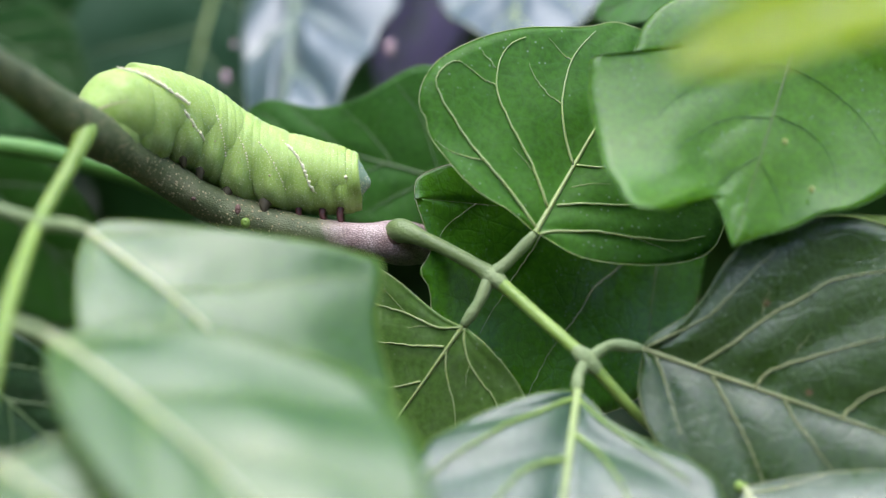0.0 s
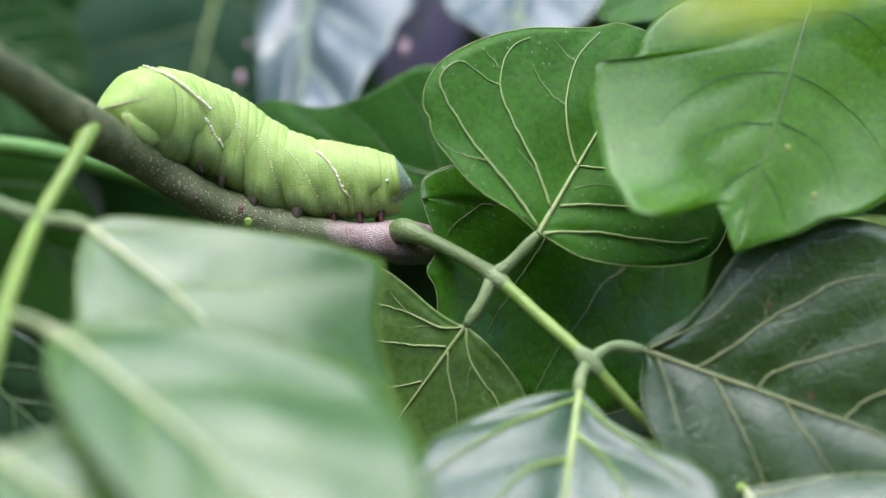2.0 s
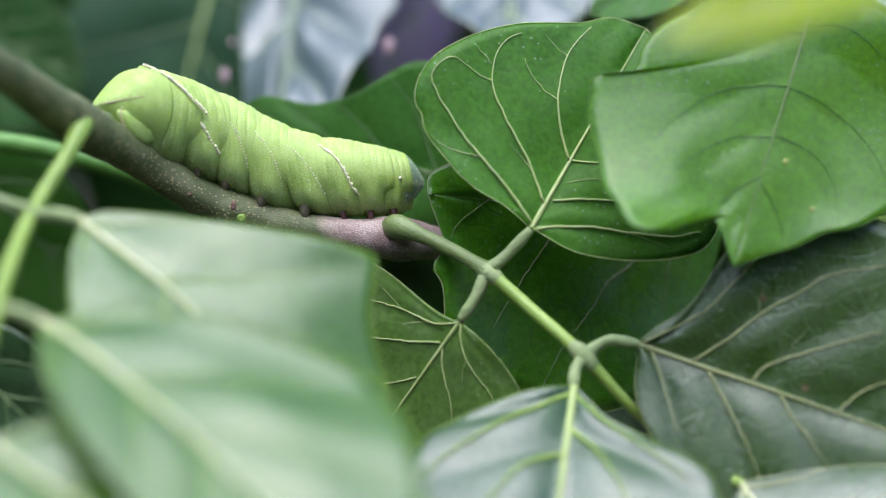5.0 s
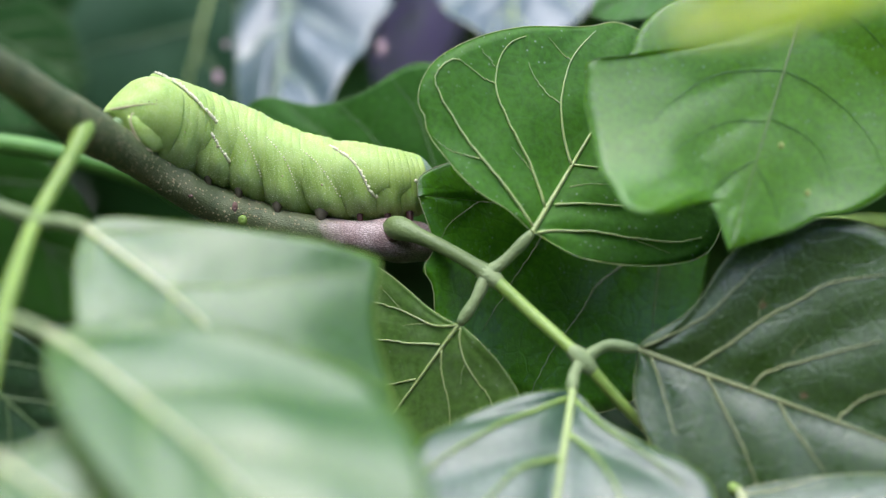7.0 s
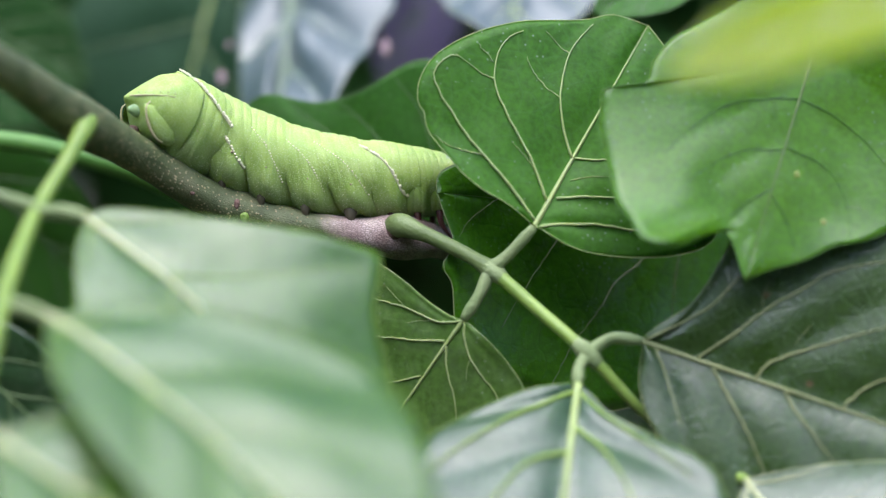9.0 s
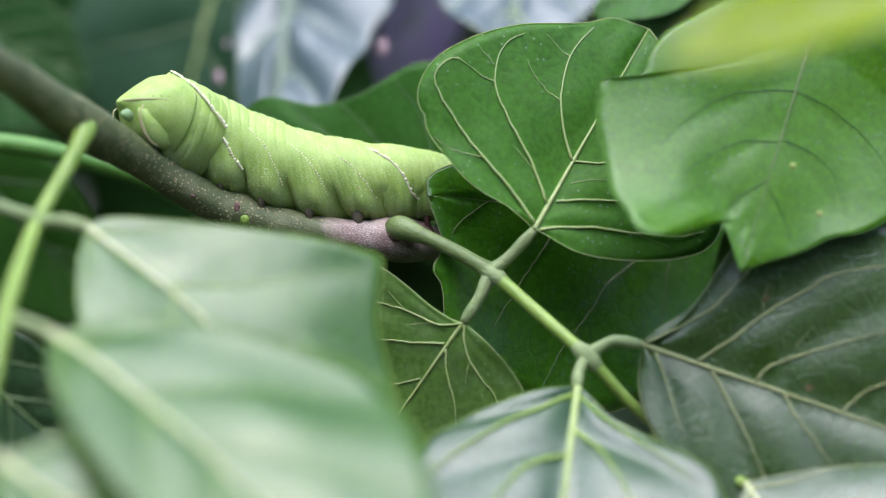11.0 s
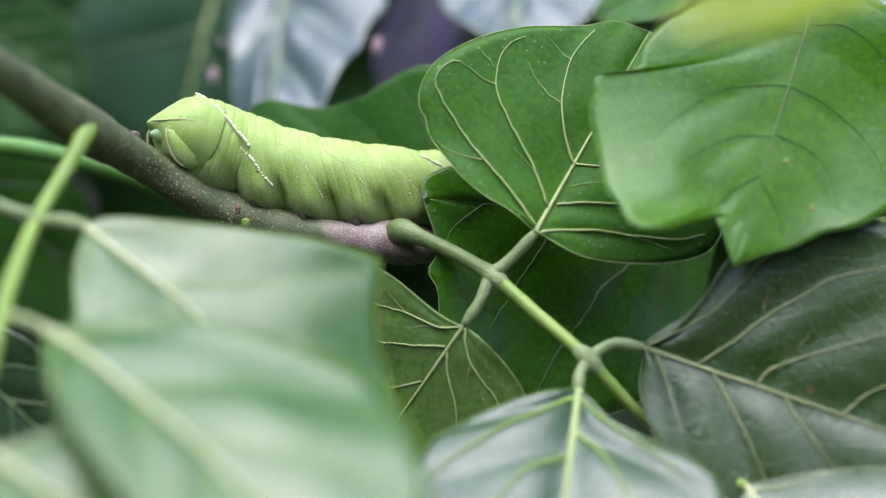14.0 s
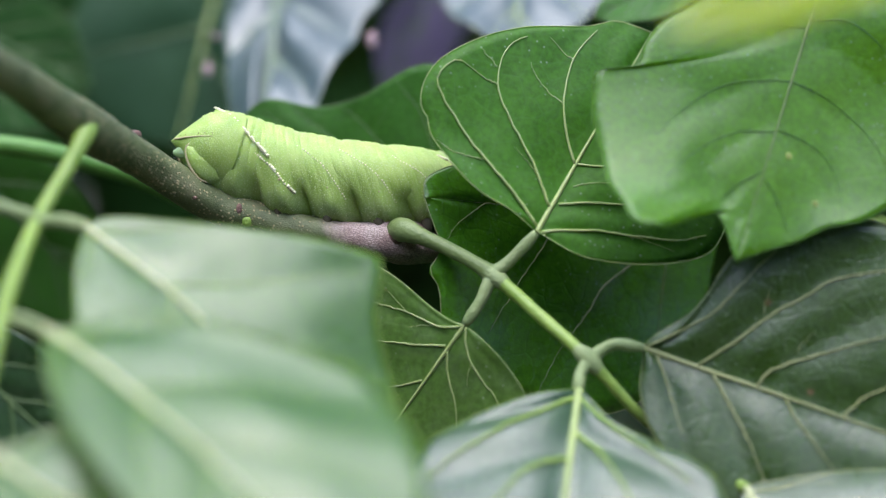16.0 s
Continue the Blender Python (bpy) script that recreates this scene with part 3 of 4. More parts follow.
    leaf_blade(ob, at, base=(2.54, -2.60, -2.73), tip=(1.53, -8.00, -7.37), face=(0.02, -0.65, 0.76),
     one=((0.04, 0.016), (0.117, 0.049), (0.201, 0.102), (0.281, 0.165), (0.338, 0.227), (0.368, 0.30), (0.38, 0.45), (0.31, 0.73),),
     other=((-0.03, 0.006), (-0.077, 0.070), (-0.155, 0.133), (-0.244, 0.194), (-0.318, 0.253), (-0.38, 0.33), (-0.41, 0.48), (-0.38, 0.68),),
     lines=((0.48, ((0.005, 0.026), (0.095, 0.116), (0.175, 0.188), (0.24, 0.256), (0.302, 0.331), (0.342, 0.40))), (0.45, ((0.004, 0.245), (0.062, 0.289), (0.114, 0.342), (0.148, 0.412), (0.171, 0.461), (0.20, 0.54))),
            (0.45, ((-0.012, 0.032), (-0.065, 0.098), (-0.143, 0.175), (-0.234, 0.248), (-0.307, 0.312))), (0.45, ((-0.003, 0.143), (-0.06, 0.21), (-0.109, 0.286), (-0.15, 0.365), (-0.168, 0.416), (-0.19, 0.50)))),
     veins=(((0.01, 0.28), (0.21, 0.47), (0.50, 0.75),), ((0.01, 0.23), (0.14, 0.41), (0.39, 0.68),)),
               mat=M_MATTE, vein_mat=M_VEIN, side_mat=M_STALK, label="grey-green leaflet with a sky sheen", fold=0.08, quilt=0.03, rib=0.030, seed=4.7)
    leaf_blade(ob, at, base=(3.81, -2.00, -1.91), tip=(10.69, -3.20, -4.30), face=(-0.06, -0.95, 0.29),
     one=((-0.031, 0.012), (-0.073, 0.043), (-0.118, 0.082), (-0.156, 0.10), (-0.20, 0.115), (-0.259, 0.126), (-0.313, 0.145), (-0.363, 0.175), (-0.42, 0.24), (-0.49, 0.39), (-0.48, 0.58), (-0.33, 0.80),),
     other=((0.033, 0.011), (0.093, 0.024), (0.147, 0.051), (0.21, 0.10), (0.32, 0.23), (0.38, 0.43), (0.29, 0.74),),
     lines=((0.40, ((-0.004, 0.011), (-0.069, 0.076), (-0.134, 0.138), (-0.196, 0.17), (-0.252, 0.197), (-0.299, 0.219), (-0.342, 0.24))), (0.50, ((-0.004, 0.148), (-0.078, 0.211), (-0.169, 0.272), (-0.258, 0.348), (-0.329, 0.416), (-0.391, 0.528))),
            (0.45, ((-0.003, 0.307), (-0.049, 0.328), (-0.089, 0.375), (-0.15, 0.461), (-0.231, 0.581))), (0.40, ((-0.003, 0.54), (-0.069, 0.578), (-0.107, 0.622), (-0.159, 0.683))),
            (0.16, ((-0.089, 0.375), (-0.13, 0.38), (-0.18, 0.40))), (0.16, ((-0.169, 0.272), (-0.20, 0.26), (-0.25, 0.26))),
            (0.42, ((0.006, 0.04), (0.056, 0.081), (0.12, 0.126), (0.183, 0.17))), (0.45, ((0.006, 0.195), (0.07, 0.261), (0.139, 0.33), (0.222, 0.403), (0.246, 0.422))), (0.42, ((0.006, 0.39), (0.052, 0.437), (0.094, 0.496), (0.146, 0.565)))),
     veins=(((0.01, 0.32), (0.15, 0.56), (0.30, 0.68), (0.54, 0.83),), ((0.04, 0.35), (0.20, 0.53), (0.39, 0.71),)),
               mat=M_DULL, vein_mat=M_VEIN_DULL, label="large grey-green leaflet with a dull sheen", fold=(0.17, 0.02), quilt=0.024, rib=0.020, seed=5.2)
    leaf_blade(ob, at, base=(5.62, -3.20, -4.47), tip=(7.47, -6.50, -7.11), face=(-0.08, -0.65, 0.76),
     one=((-0.18, 0.05), (-0.41, 0.12), (-0.62, 0.28), (-0.60, 0.63),),
     other=((0.15, 0.17), (0.26, 0.50), (0.23, 0.82),),
               mat=M_MATTE, vein_mat=M_VEIN_YELLOW, label="end leaflet with a pale sheen", fold=0.05, rib=0.03, seed=6.6)
    return ob


# ---- the fresh leaf close to the lens ----
def build_front_leaf():
    at = C((-6.94, -1.60, 2.33))
    ob = thing("front_leaf", at, "fresh green compound leaf with thick yellowish midribs", "leaf")
    stalk = spline([C(p) - at for p in ((-6.88, -2.60, 2.30), (-6.69, -3.10, 2.16), (-6.87, -3.80, 1.46), (-7.25, -4.80, 0.41), (-7.34, -6.80, -0.94), (-7.32, -8.40, -2.18), (-7.32, -10.00, -3.55))], 40)
    part("stalk", tube("stalk", stalk, [0.0026 * math.exp(-i * 0.45) + 0.0014 for i in range(40)], M_STALK, 10, 0.05), ob)
    for pts in (((-7.25, -4.80, 0.41), (-6.78, -4.90, 0.43), (-6.34, -5.00, 0.33)), ((-7.34, -7.10, -1.27), (-6.98, -7.15, -1.31), (-6.57, -7.20, -1.48)),
                ((-7.25, -4.80, 0.49), (-7.95, -4.60, 0.70), (-8.81, -4.40, 0.93)), ((-7.30, -9.50, -3.08), (-7.17, -9.50, -3.16), (-7.00, -9.50, -3.30))):
        line = spline([C(p) - at for p in pts], 10)
        part("leaflet_stalk", tube("leaflet_stalk", line, [0.0013] * 10, M_PULVINUS, 8), ob)
    leaf_blade(ob, at, base=(-6.34, -5.00, 0.33), tip=(-0.04, -8.40, -3.73), face=(0.11, -0.67, 0.73),
     one=((-0.06, 0.02), (-0.16, 0.144), (-0.267, 0.297), (-0.358, 0.416), (-0.41, 0.475), (-0.42, 0.485), (-0.41, 0.50), (-0.37, 0.53), (-0.31, 0.575), (-0.25, 0.67), (-0.16, 0.79),),
     other=((0.11, 0.09), (0.23, 0.24), (0.28, 0.45), (0.23, 0.71),),
               mat=M_FRONT, vein_mat=M_VEIN_YELLOW, label="fresh green leaflet with a white sheen", count=5, fold=0.06, rib=0.022, seed=7.1, bend=-0.26, quilt=0.009, wave=0.003, curl=(0.02, 0.0), lip=(0, 0.40, 0.68, 1.0, -0.055), side_mat=M_STALK,  side_rib=0.3, twigs=False)
    leaf_blade(ob, at, base=(-6.55, -7.30, -1.48), tip=(0.12, -14.00, -4.70), face=(-0.04, -0.46, 0.88),
     one=((-0.09, 0.06), (-0.19, 0.20), (-0.30, 0.36), (-0.335, 0.45), (-0.31, 0.55), (-0.27, 0.63), (-0.22, 0.71), (-0.14, 0.84),),
     other=((0.08, 0.13), (0.13, 0.27), (0.16, 0.43), (0.16, 0.70),),
               mat=M_FRONT, vein_mat=M_VEIN_YELLOW, label="fresh green leaflet with a white sheen", count=5, fold=0.06, rib=0.020, seed=8.3, bend=-0.22, quilt=0.010, wave=0.003, curl=(0.015, 0.0), lip=(0, 0.22, 0.48, 0.9, -0.05), side_mat=M_STALK, side_rib=0.3, twigs=False)
    leaf_blade(ob, at, base=(-7.00, -9.50, -3.30), tip=(-1.76, -13.00, -5.97), face=(0.07, -0.53, 0.84),
     one=((-0.17, 0.05), (-0.36, 0.18), (-0.50, 0.40), (-0.50, 0.65), (-0.28, 0.88),),
     other=((0.11, 0.13), (0.23, 0.40), (0.22, 0.72),),
               mat=M_FRONT, vein_mat=M_VEIN_YELLOW, label="fresh green leaflet low on the stalk", count=5, fold=0.06, rib=0.026, seed=9.9, side_rib=0.3, twigs=False)
    return ob


# ---- single leaves around ----
def build_lobed_leaf():
    at = C((7.32, -3.20, 5.90))
    ob = thing("lobed_leaf", at, "bright green leaf with a ragged eaten margin", "leaf")
    leaf_blade(ob, at, base=(7.46, -1.30, 5.86), tip=(5.42, -2.30, -0.08), face=(0.03, -0.99, 0.15),
     one=((0.20, 0.10), (0.381, 0.288), (0.432, 0.353), (0.46, 0.437), (0.457, 0.502), (0.511, 0.53), (0.576, 0.57), (0.56, 0.64), (0.537, 0.71), (0.498, 0.79), (0.455, 0.872), (0.43, 0.915),
          (0.38, 0.962), (0.352, 0.998), (0.31, 1.01), (0.262, 1.0), (0.215, 0.975), (0.165, 0.913), (0.133, 0.875), (0.097, 0.875), (0.064, 0.906), (0.03, 0.958),),
     other=((-0.32, 0.10), (-0.52, 0.27), (-0.53, 0.44), (-0.462, 0.546), (-0.401, 0.66), (-0.366, 0.709), (-0.309, 0.762), (-0.231, 0.803), (-0.162, 0.87), (-0.073, 0.932), (-0.02, 0.977),),
     lines=((0.32, ((0.004, 0.40), (0.094, 0.43), (0.205, 0.49), (0.29, 0.60), (0.34, 0.70))), (0.32, ((0.004, 0.571), (0.117, 0.612), (0.212, 0.708), (0.28, 0.83))), (0.30, ((0.004, 0.22), (0.14, 0.26), (0.28, 0.36), (0.38, 0.47))),
            (0.32, ((-0.009, 0.40), (-0.11, 0.412), (-0.213, 0.45), (-0.304, 0.51), (-0.38, 0.60))), (0.32, ((-0.006, 0.56), (-0.124, 0.575), (-0.207, 0.637), (-0.249, 0.714), (-0.26, 0.77))), (0.32, ((-0.01, 0.19), (-0.12, 0.16), (-0.26, 0.22), (-0.38, 0.32))),
            (0.45, ((0.004, 0.70), (0.06, 0.76), (0.10, 0.83))), (0.4, ((-0.006, 0.72), (-0.06, 0.77), (-0.12, 0.85)))),
               mat=M_BRIGHT, vein_mat=M_PETIOLE, side_mat=M_VEIN_LEAF, name="blade", count=6, fold=-0.05, quilt=0.006, wave=0.014, ripple=0.012, rib=0.012, seed=11.3, nu=110, nv=16, curl=(0.0, 0.02), lip=(0, 0.50, 0.78, 0.88, 0.20), bend=0.10, twigs=False)
    for x, z in ((6.45, 2.02), (6.95, 1.12)):
        part("blemish", dome_mesh("blemish", C((x, -2.75, z)) - at, 0.0005, 0.0006, 0.0004, M_SPECK), ob, "small yellow blemish")
    line = spline([C(p) - at for p in ((7.40, -1.60, 5.82), (7.75, -1.50, 7.04), (9.98, 1.00, 8.99), (16.0, 8.0, 10.0), (26.0, 18.0, 4.0))], 24)
    part("stalk", tube("stalk", line, [0.0011] * 24, M_STALK, 8), ob)
    return ob


def build_yellow_leaf():
    at = C((7.94, -12.00, 4.56))
    ob = thing("young_leaf", at, "young yellow-green leaf very close to the lens", "leaf")
    leaf_blade(ob, at, base=(7.94, -12.00, 4.56), tip=(3.05, -13.20, 2.90), face=(-0.20, -0.75, 0.62),
     one=((0.10, 0.12), (0.15, 0.40), (0.13, 0.70), (0.06, 0.92),),
     other=((-0.10, 0.12), (-0.15, 0.40), (-0.13, 0.70), (-0.06, 0.92),),
               mat=M_YELLOW, vein_mat=M_VEIN_YELLOW, name="blade", count=5, seed=12.2)
    line = spline([C(p) - at for p in ((7.94, -12.00, 4.56), (10.6, -11.0, 6.3), (17, -6, 9), (24, 2, 8), (34, 12, 2))], 24)
    part("stalk", tube("stalk", line, [0.0012] * 24, M_STALK, 8), ob)
    return ob


def build_dark_leaf():
    at = C((6.25, 0.20, 0.47))
    ob = thing("glossy_leaf", at, "glossy deep green leaf with thin pale veins behind the stalk", "leaf")
    leaf_blade(ob, at, base=(5.97, 2.40, 0.55), tip=(-0.57, -0.55, 1.00), face=(0.32, -0.93, 0.16),
     one=((-0.081, 0.071), (-0.216, 0.085), (-0.420, 0.187), (-0.556, 0.359), (-0.593, 0.541), (-0.557, 0.665), (-0.507, 0.804), (-0.448, 0.890), (-0.372, 0.949), (-0.310, 0.957), (-0.247, 0.965), (-0.217, 0.990), (-0.199, 0.993), (-0.144, 0.955), (-0.090, 0.969), (-0.035, 0.989), (0.011, 1.000)),
     other=((0.005, 0.058), (0.100, 0.150), (0.154, 0.338), (0.140, 0.705), (0.109, 0.883), (0.061, 0.987)),
     lines=((0.75, ((-0.113, 0.329), (-0.156, 0.358), (-0.219, 0.443), (-0.303, 0.499), (-0.370, 0.555), (-0.452, 0.610), (-0.541, 0.656))), (0.7, ((-0.057, 0.603), (-0.099, 0.622), (-0.201, 0.695), (-0.283, 0.749), (-0.365, 0.802))),
            (0.65, ((-0.074, 0.224), (-0.149, 0.236), (-0.258, 0.254), (-0.357, 0.270))), (0.55, ((0.017, 0.780), (-0.016, 0.833), (-0.069, 0.903), (-0.119, 0.938)))),
     veins=(((0.12, 0.32), (0.25, 0.60), (0.52, 0.75), (0.76, 0.92),), ((0.15, 0.43), (0.43, 0.64), (0.70, 0.84),)),
               mat=M_GLOSSY, vein_mat=M_VEIN_DULL, name="blade", fold=(0.0, -0.03), quilt=0.010, rib=0.006, seed=13.7, nu=76, twigs=False)
    line = spline([C(p) - at for p in ((5.97, 2.40, 0.55), (8.0, 4.2, 0.6), (14.0, 12.0, 0.0), (22.0, 26.0, -4.0))], 18)
    part("stalk", tube("stalk", line, [0.0011] * 18, M_STALK, 8), ob)
    return ob


def single_leaf(name, label, at, spec, mat, vein, **more):
    ob = thing(name, C(at), label, "leaf")
    leaf_blade(ob, C(at), mat=mat, vein_mat=vein, name="blade", **spec, **more)
    base = C(spec["base"])
    on = (base - C(spec["tip"])).normalized() * 0.02
    line = spline([p - C(at) for p in (base, base + on + Vector((0, 0.02, 0)), base + 1.5 * on + Vector((0, 0.12, 0.01)), base + on + Vector((0, 0.32, -0.06)))], 16)
    part("stalk", tube("stalk", line, [0.0009] * 16, M_STALK, 8), ob)
    return ob


def build_back_leaves():
    single_leaf("shade_leaf", "plain green leaf behind the branch", (1.39, 2.16, 1.08), dict(base=(1.39, 2.16, 1.08), tip=(-4.45, 3.12, 2.76), face=(-0.18, -0.98, -0.07),
     one=((0.26, 0.15), (0.37, 0.39), (0.20, 0.59), (0.12, 0.74), (0.10, 0.92),),
     other=((-0.12, 0.05), (-0.18, 0.28), (-0.23, 0.56), (-0.14, 0.86),)),
                M_SHADE, M_VEIN_DIM, seed=21.1, fold=0.03, rib=0.02)
    single_leaf("shade_leaf", "bluish green leaf with a pale midrib in the shade", (-5.48, 10.66, 7.58), dict(base=(-5.48, 10.66, 7.58), tip=(-6.65, 9.69, 2.53), face=(-0.06, -0.98, 0.20),
     one=((0.38, 0.08), (0.61, 0.36), (0.61, 0.70), (0.37, 0.97),),
     other=((-0.22, 0.12), (-0.40, 0.42), (-0.34, 0.76),),
     veins=(((0.20, 0.39), (0.40, 0.61),), ((0.20, 0.40), (0.52, 0.73),))),
                M_BLUISH, M_VEIN, seed=31.4, fold=0.04, quilt=0.02, side_mat=M_VEIN_DIM, rib=0.045, twigs=False)
    pale = single_leaf("pale_leaf", "large leaf shining with pale sky light", (-3.59, 12.28, 8.99), dict(base=(-3.59, 12.28, 8.99), tip=(-3.74, 4.92, 1.79), face=(-0.23, -0.68, 0.70),
     one=((-0.13, 0.10), (-0.24, 0.32), (-0.27, 0.53), (-0.23, 0.60), (-0.21, 0.68), (-0.16, 0.82), (-0.09, 0.95),),
     other=((0.08, 0.05), (0.12, 0.29), (0.11, 0.59), (0.07, 0.85),),
     veins=(((0.21, 0.39), (0.42, 0.67), (0.63, 0.86),), ((0.21, 0.28), (0.48, 0.62),))),
                       M_SHEEN, M_VEIN_SKY, seed=22.4, fold=(0.10, -0.10), quilt=0.06, rib=0.03, twigs=False)
    for p, r in (((-5.06, 6.50, 3.99), 0.15), ((-1.23, 6.30, 4.66), 0.17), ((-4.90, 6.70, 4.78), 0.08)):
        part("brown_spot", dome_mesh("brown_spot", C(p) - C((-3.59, 12.28, 8.99)), r * 0.007, r * 0.012, 0.0004, M_SPOT), pale, "pinkish withered spot")
    single_leaf("pale_leaf", "large leaf shining with pale sky light", (2.48, 13.20, 10.34), dict(base=(2.48, 13.20, 9.89), tip=(1.51, 5.84, 4.30), face=(-0.02, -0.60, 0.80),
     one=((0.15, 0.15), (0.22, 0.47), (0.18, 0.79),),
     other=((-0.18, 0.13), (-0.29, 0.50), (-0.16, 0.86),)),
                M_SHEEN, M_VEIN, seed=23.9, fold=0.05, quilt=0.03, rib=0.02, count=4, twigs=False)
    # made-up leaf shape that fills the blurred purplish gap
    single_leaf("purple_gap_filler", "leaf-shaped purplish sheet filling a blurred gap", (0.24, 14.12, 7.93), dict(base=(0.55, 14.12, 8.54), tip=(-1.70, 13.20, 4.06), face=(0.46, -0.88, -0.05),
     one=((-0.21, 0.29), (-0.25, 0.64), (-0.13, 0.89),),
     other=((0.14, 0.23), (0.19, 0.60), (0.12, 0.86),)),
                M_PURPLE, M_VEIN_DIM, seed=29.2, count=4, twigs=False)
    # the next two leaves get their shade from M_BACK's dark colour
    single_leaf("shade_leaf", "wide leaf with shade put into its dull green", (-16.15, 14.00, 7.61), dict(base=(-16.15, 14.00, 7.61), tip=(-7.81, 13.00, 4.49), face=(0.08, -0.97, 0.05),
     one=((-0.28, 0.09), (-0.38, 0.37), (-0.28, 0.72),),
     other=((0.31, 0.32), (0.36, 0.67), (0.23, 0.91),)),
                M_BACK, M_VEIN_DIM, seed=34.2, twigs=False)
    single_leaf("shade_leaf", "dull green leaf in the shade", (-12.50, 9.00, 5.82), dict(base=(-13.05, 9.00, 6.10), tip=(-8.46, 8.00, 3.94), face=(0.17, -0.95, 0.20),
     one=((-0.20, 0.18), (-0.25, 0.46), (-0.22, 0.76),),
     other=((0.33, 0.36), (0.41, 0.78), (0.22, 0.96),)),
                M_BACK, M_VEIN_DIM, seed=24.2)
    single_leaf("shade_leaf", "dull green leaf in the shade", (-10.75, 5.00, 2.31), dict(base=(-11.26, 5.00, 2.43), tip=(-7.60, 6.00, -1.55), face=(-0.08, -0.95, -0.31),
     one=((-0.21, 0.18), (-0.29, 0.44), (-0.21, 0.75),),
     other=((0.23, 0.22), (0.30, 0.62), (0.20, 0.86),)),
                M_SHADE, M_VEIN_DIM, seed=25.5)
    single_leaf("shade_leaf", "dull green leaf in the shade", (-10.05, 3.00, -3.16), dict(base=(-11.40, 3.00, -1.45), tip=(-6.88, 3.00, -5.60), face=(0.00, -1.00, 0.00),
     one=((-0.16, 0.20), (-0.22, 0.42), (-0.16, 0.77),),
     other=((0.23, 0.22), (0.29, 0.57), (0.19, 0.85),)),
                M_MATTE, M_VEIN_DIM, seed=26.1)
    single_leaf("shade_leaf", "small deep green leaf above", (5.69, 3.00, 6.11), dict(base=(5.69, 3.00, 6.23), tip=(3.21, 2.50, 4.90), face=(-0.04, -0.91, 0.42),
     one=((0.20, 0.23), (0.16, 0.65), (0.09, 0.89),),
     other=((-0.27, 0.32), (-0.25, 0.61), (-0.15, 0.85),)),
                M_SHADE, M_VEIN_DIM, seed=27.8)
    return pale


def build_twig():
    at = C((-9.57, 3.00, 2.23))
    ob = thing("green_twig", at, "thin smooth green twig behind the branch", "twig")
    line = spline([C(p) - at for p in ((-12.74, 3.00, 2.51), (-9.57, 3.00, 2.23), (-8.14, 3.20, 1.97), (-6.48, 3.60, 1.47), (-4.64, 5.00, 0.52))], 30)
    part("stem", tube("stem", line, [0.0022] * 30, M_TWIG, 10), ob)


# ---- the caterpillar ----
SEGMENTS = 9


def barrel(half, radii, sag=0.12, rings=0, bulge=0.0, pinch=0.0, flat=0.92, shear=0.0, deep=0.0, fold=0.0):
    """A soft barrel along x as a function of s, from back to front, and the angle round it: radii at even steps, fine cross
    rings, a fuller lower flank that is pinched in at both ends, and a flattened belly."""
    fine = spline([(i, r * 1000, 0) for i, r in enumerate(radii)], 57)

    def at(s, a):
        f = min(max(s, 0.0), 1.0) * 56
        i = min(int(f), 55)
        r = (fine[i].y + (fine[i + 1].y - fine[i].y) * (f - i)) / 1000
        x = half * (2 * s - 1)
        cy, cz = math.cos(a), math.sin(a)
        if rings:
            r *= 1 - 0.016 * max(0.0, math.cos(2 * math.pi * rings * s)) ** 2
        low = math.exp(-((cz + 0.62) / 0.32) ** 2)
        rr = r * (1 + fold * low * math.sin(2 * math.pi * (2.6 * s + 0.7 * cz)))
        rr *= 1 + bulge * low * math.cos(math.pi * (s - 0.5)) ** 2 - pinch * low * abs(2 * s - 1) ** 1.7
        rr *= 1 + 0.016 * noise.noise(Vector((x * 420, cy * 2.2, cz * 2.2 + half * 900)))
        z = cz * rr * (1 + deep * max(0, -cz))
        if z < -0.75 * r:
            z = -0.75 * r + (z + 0.75 * r) * (1 - sag * 3)
        return Vector((x - shear * cz, cy * rr * flat, z))

    return at


def ring_body(name, half, radii, mat, **shape):
    at = barrel(half, radii, **shape)
    n, sides = 56, 44
    verts = [at(i / (n - 1), 2 * math.pi * k / sides) for i in range(n) for k in range(sides)]
    faces = []
    for i in range(n - 1):
        for k in range(sides):
            q = (k + 1) % sides
            faces.append((i * sides + k, (i + 1) * sides + k, (i + 1) * sides + q, i * sides + q))
    faces.append(tuple(range(sides)))
    faces.append(tuple(reversed(range((n - 1) * sides, n * sides))))
    return mesh_of(name, verts, faces, mat)


def on_flank(at, half, x, high, shear=0.0):
    """The place and outward direction on the near flank of a barrel at x, high being the sine of the angle round it."""
    high = max(-0.985, min(0.985, high))
    a = math.pi - math.asin(high) + (2 * math.pi if high > 0 else 0)
    f = min(max(((x + shear * high) / half + 1) / 2, 0.01), 0.99)
    p = at(f, a)
    n = (at(f + 0.01, a) - at(f - 0.01, a)).cross(at(f, a + 0.05) - at(f, a - 0.05)).normalized()
    out = Vector((0, math.cos(a), math.sin(a)))
    return p, n if n.dot(out) > 0 else -n


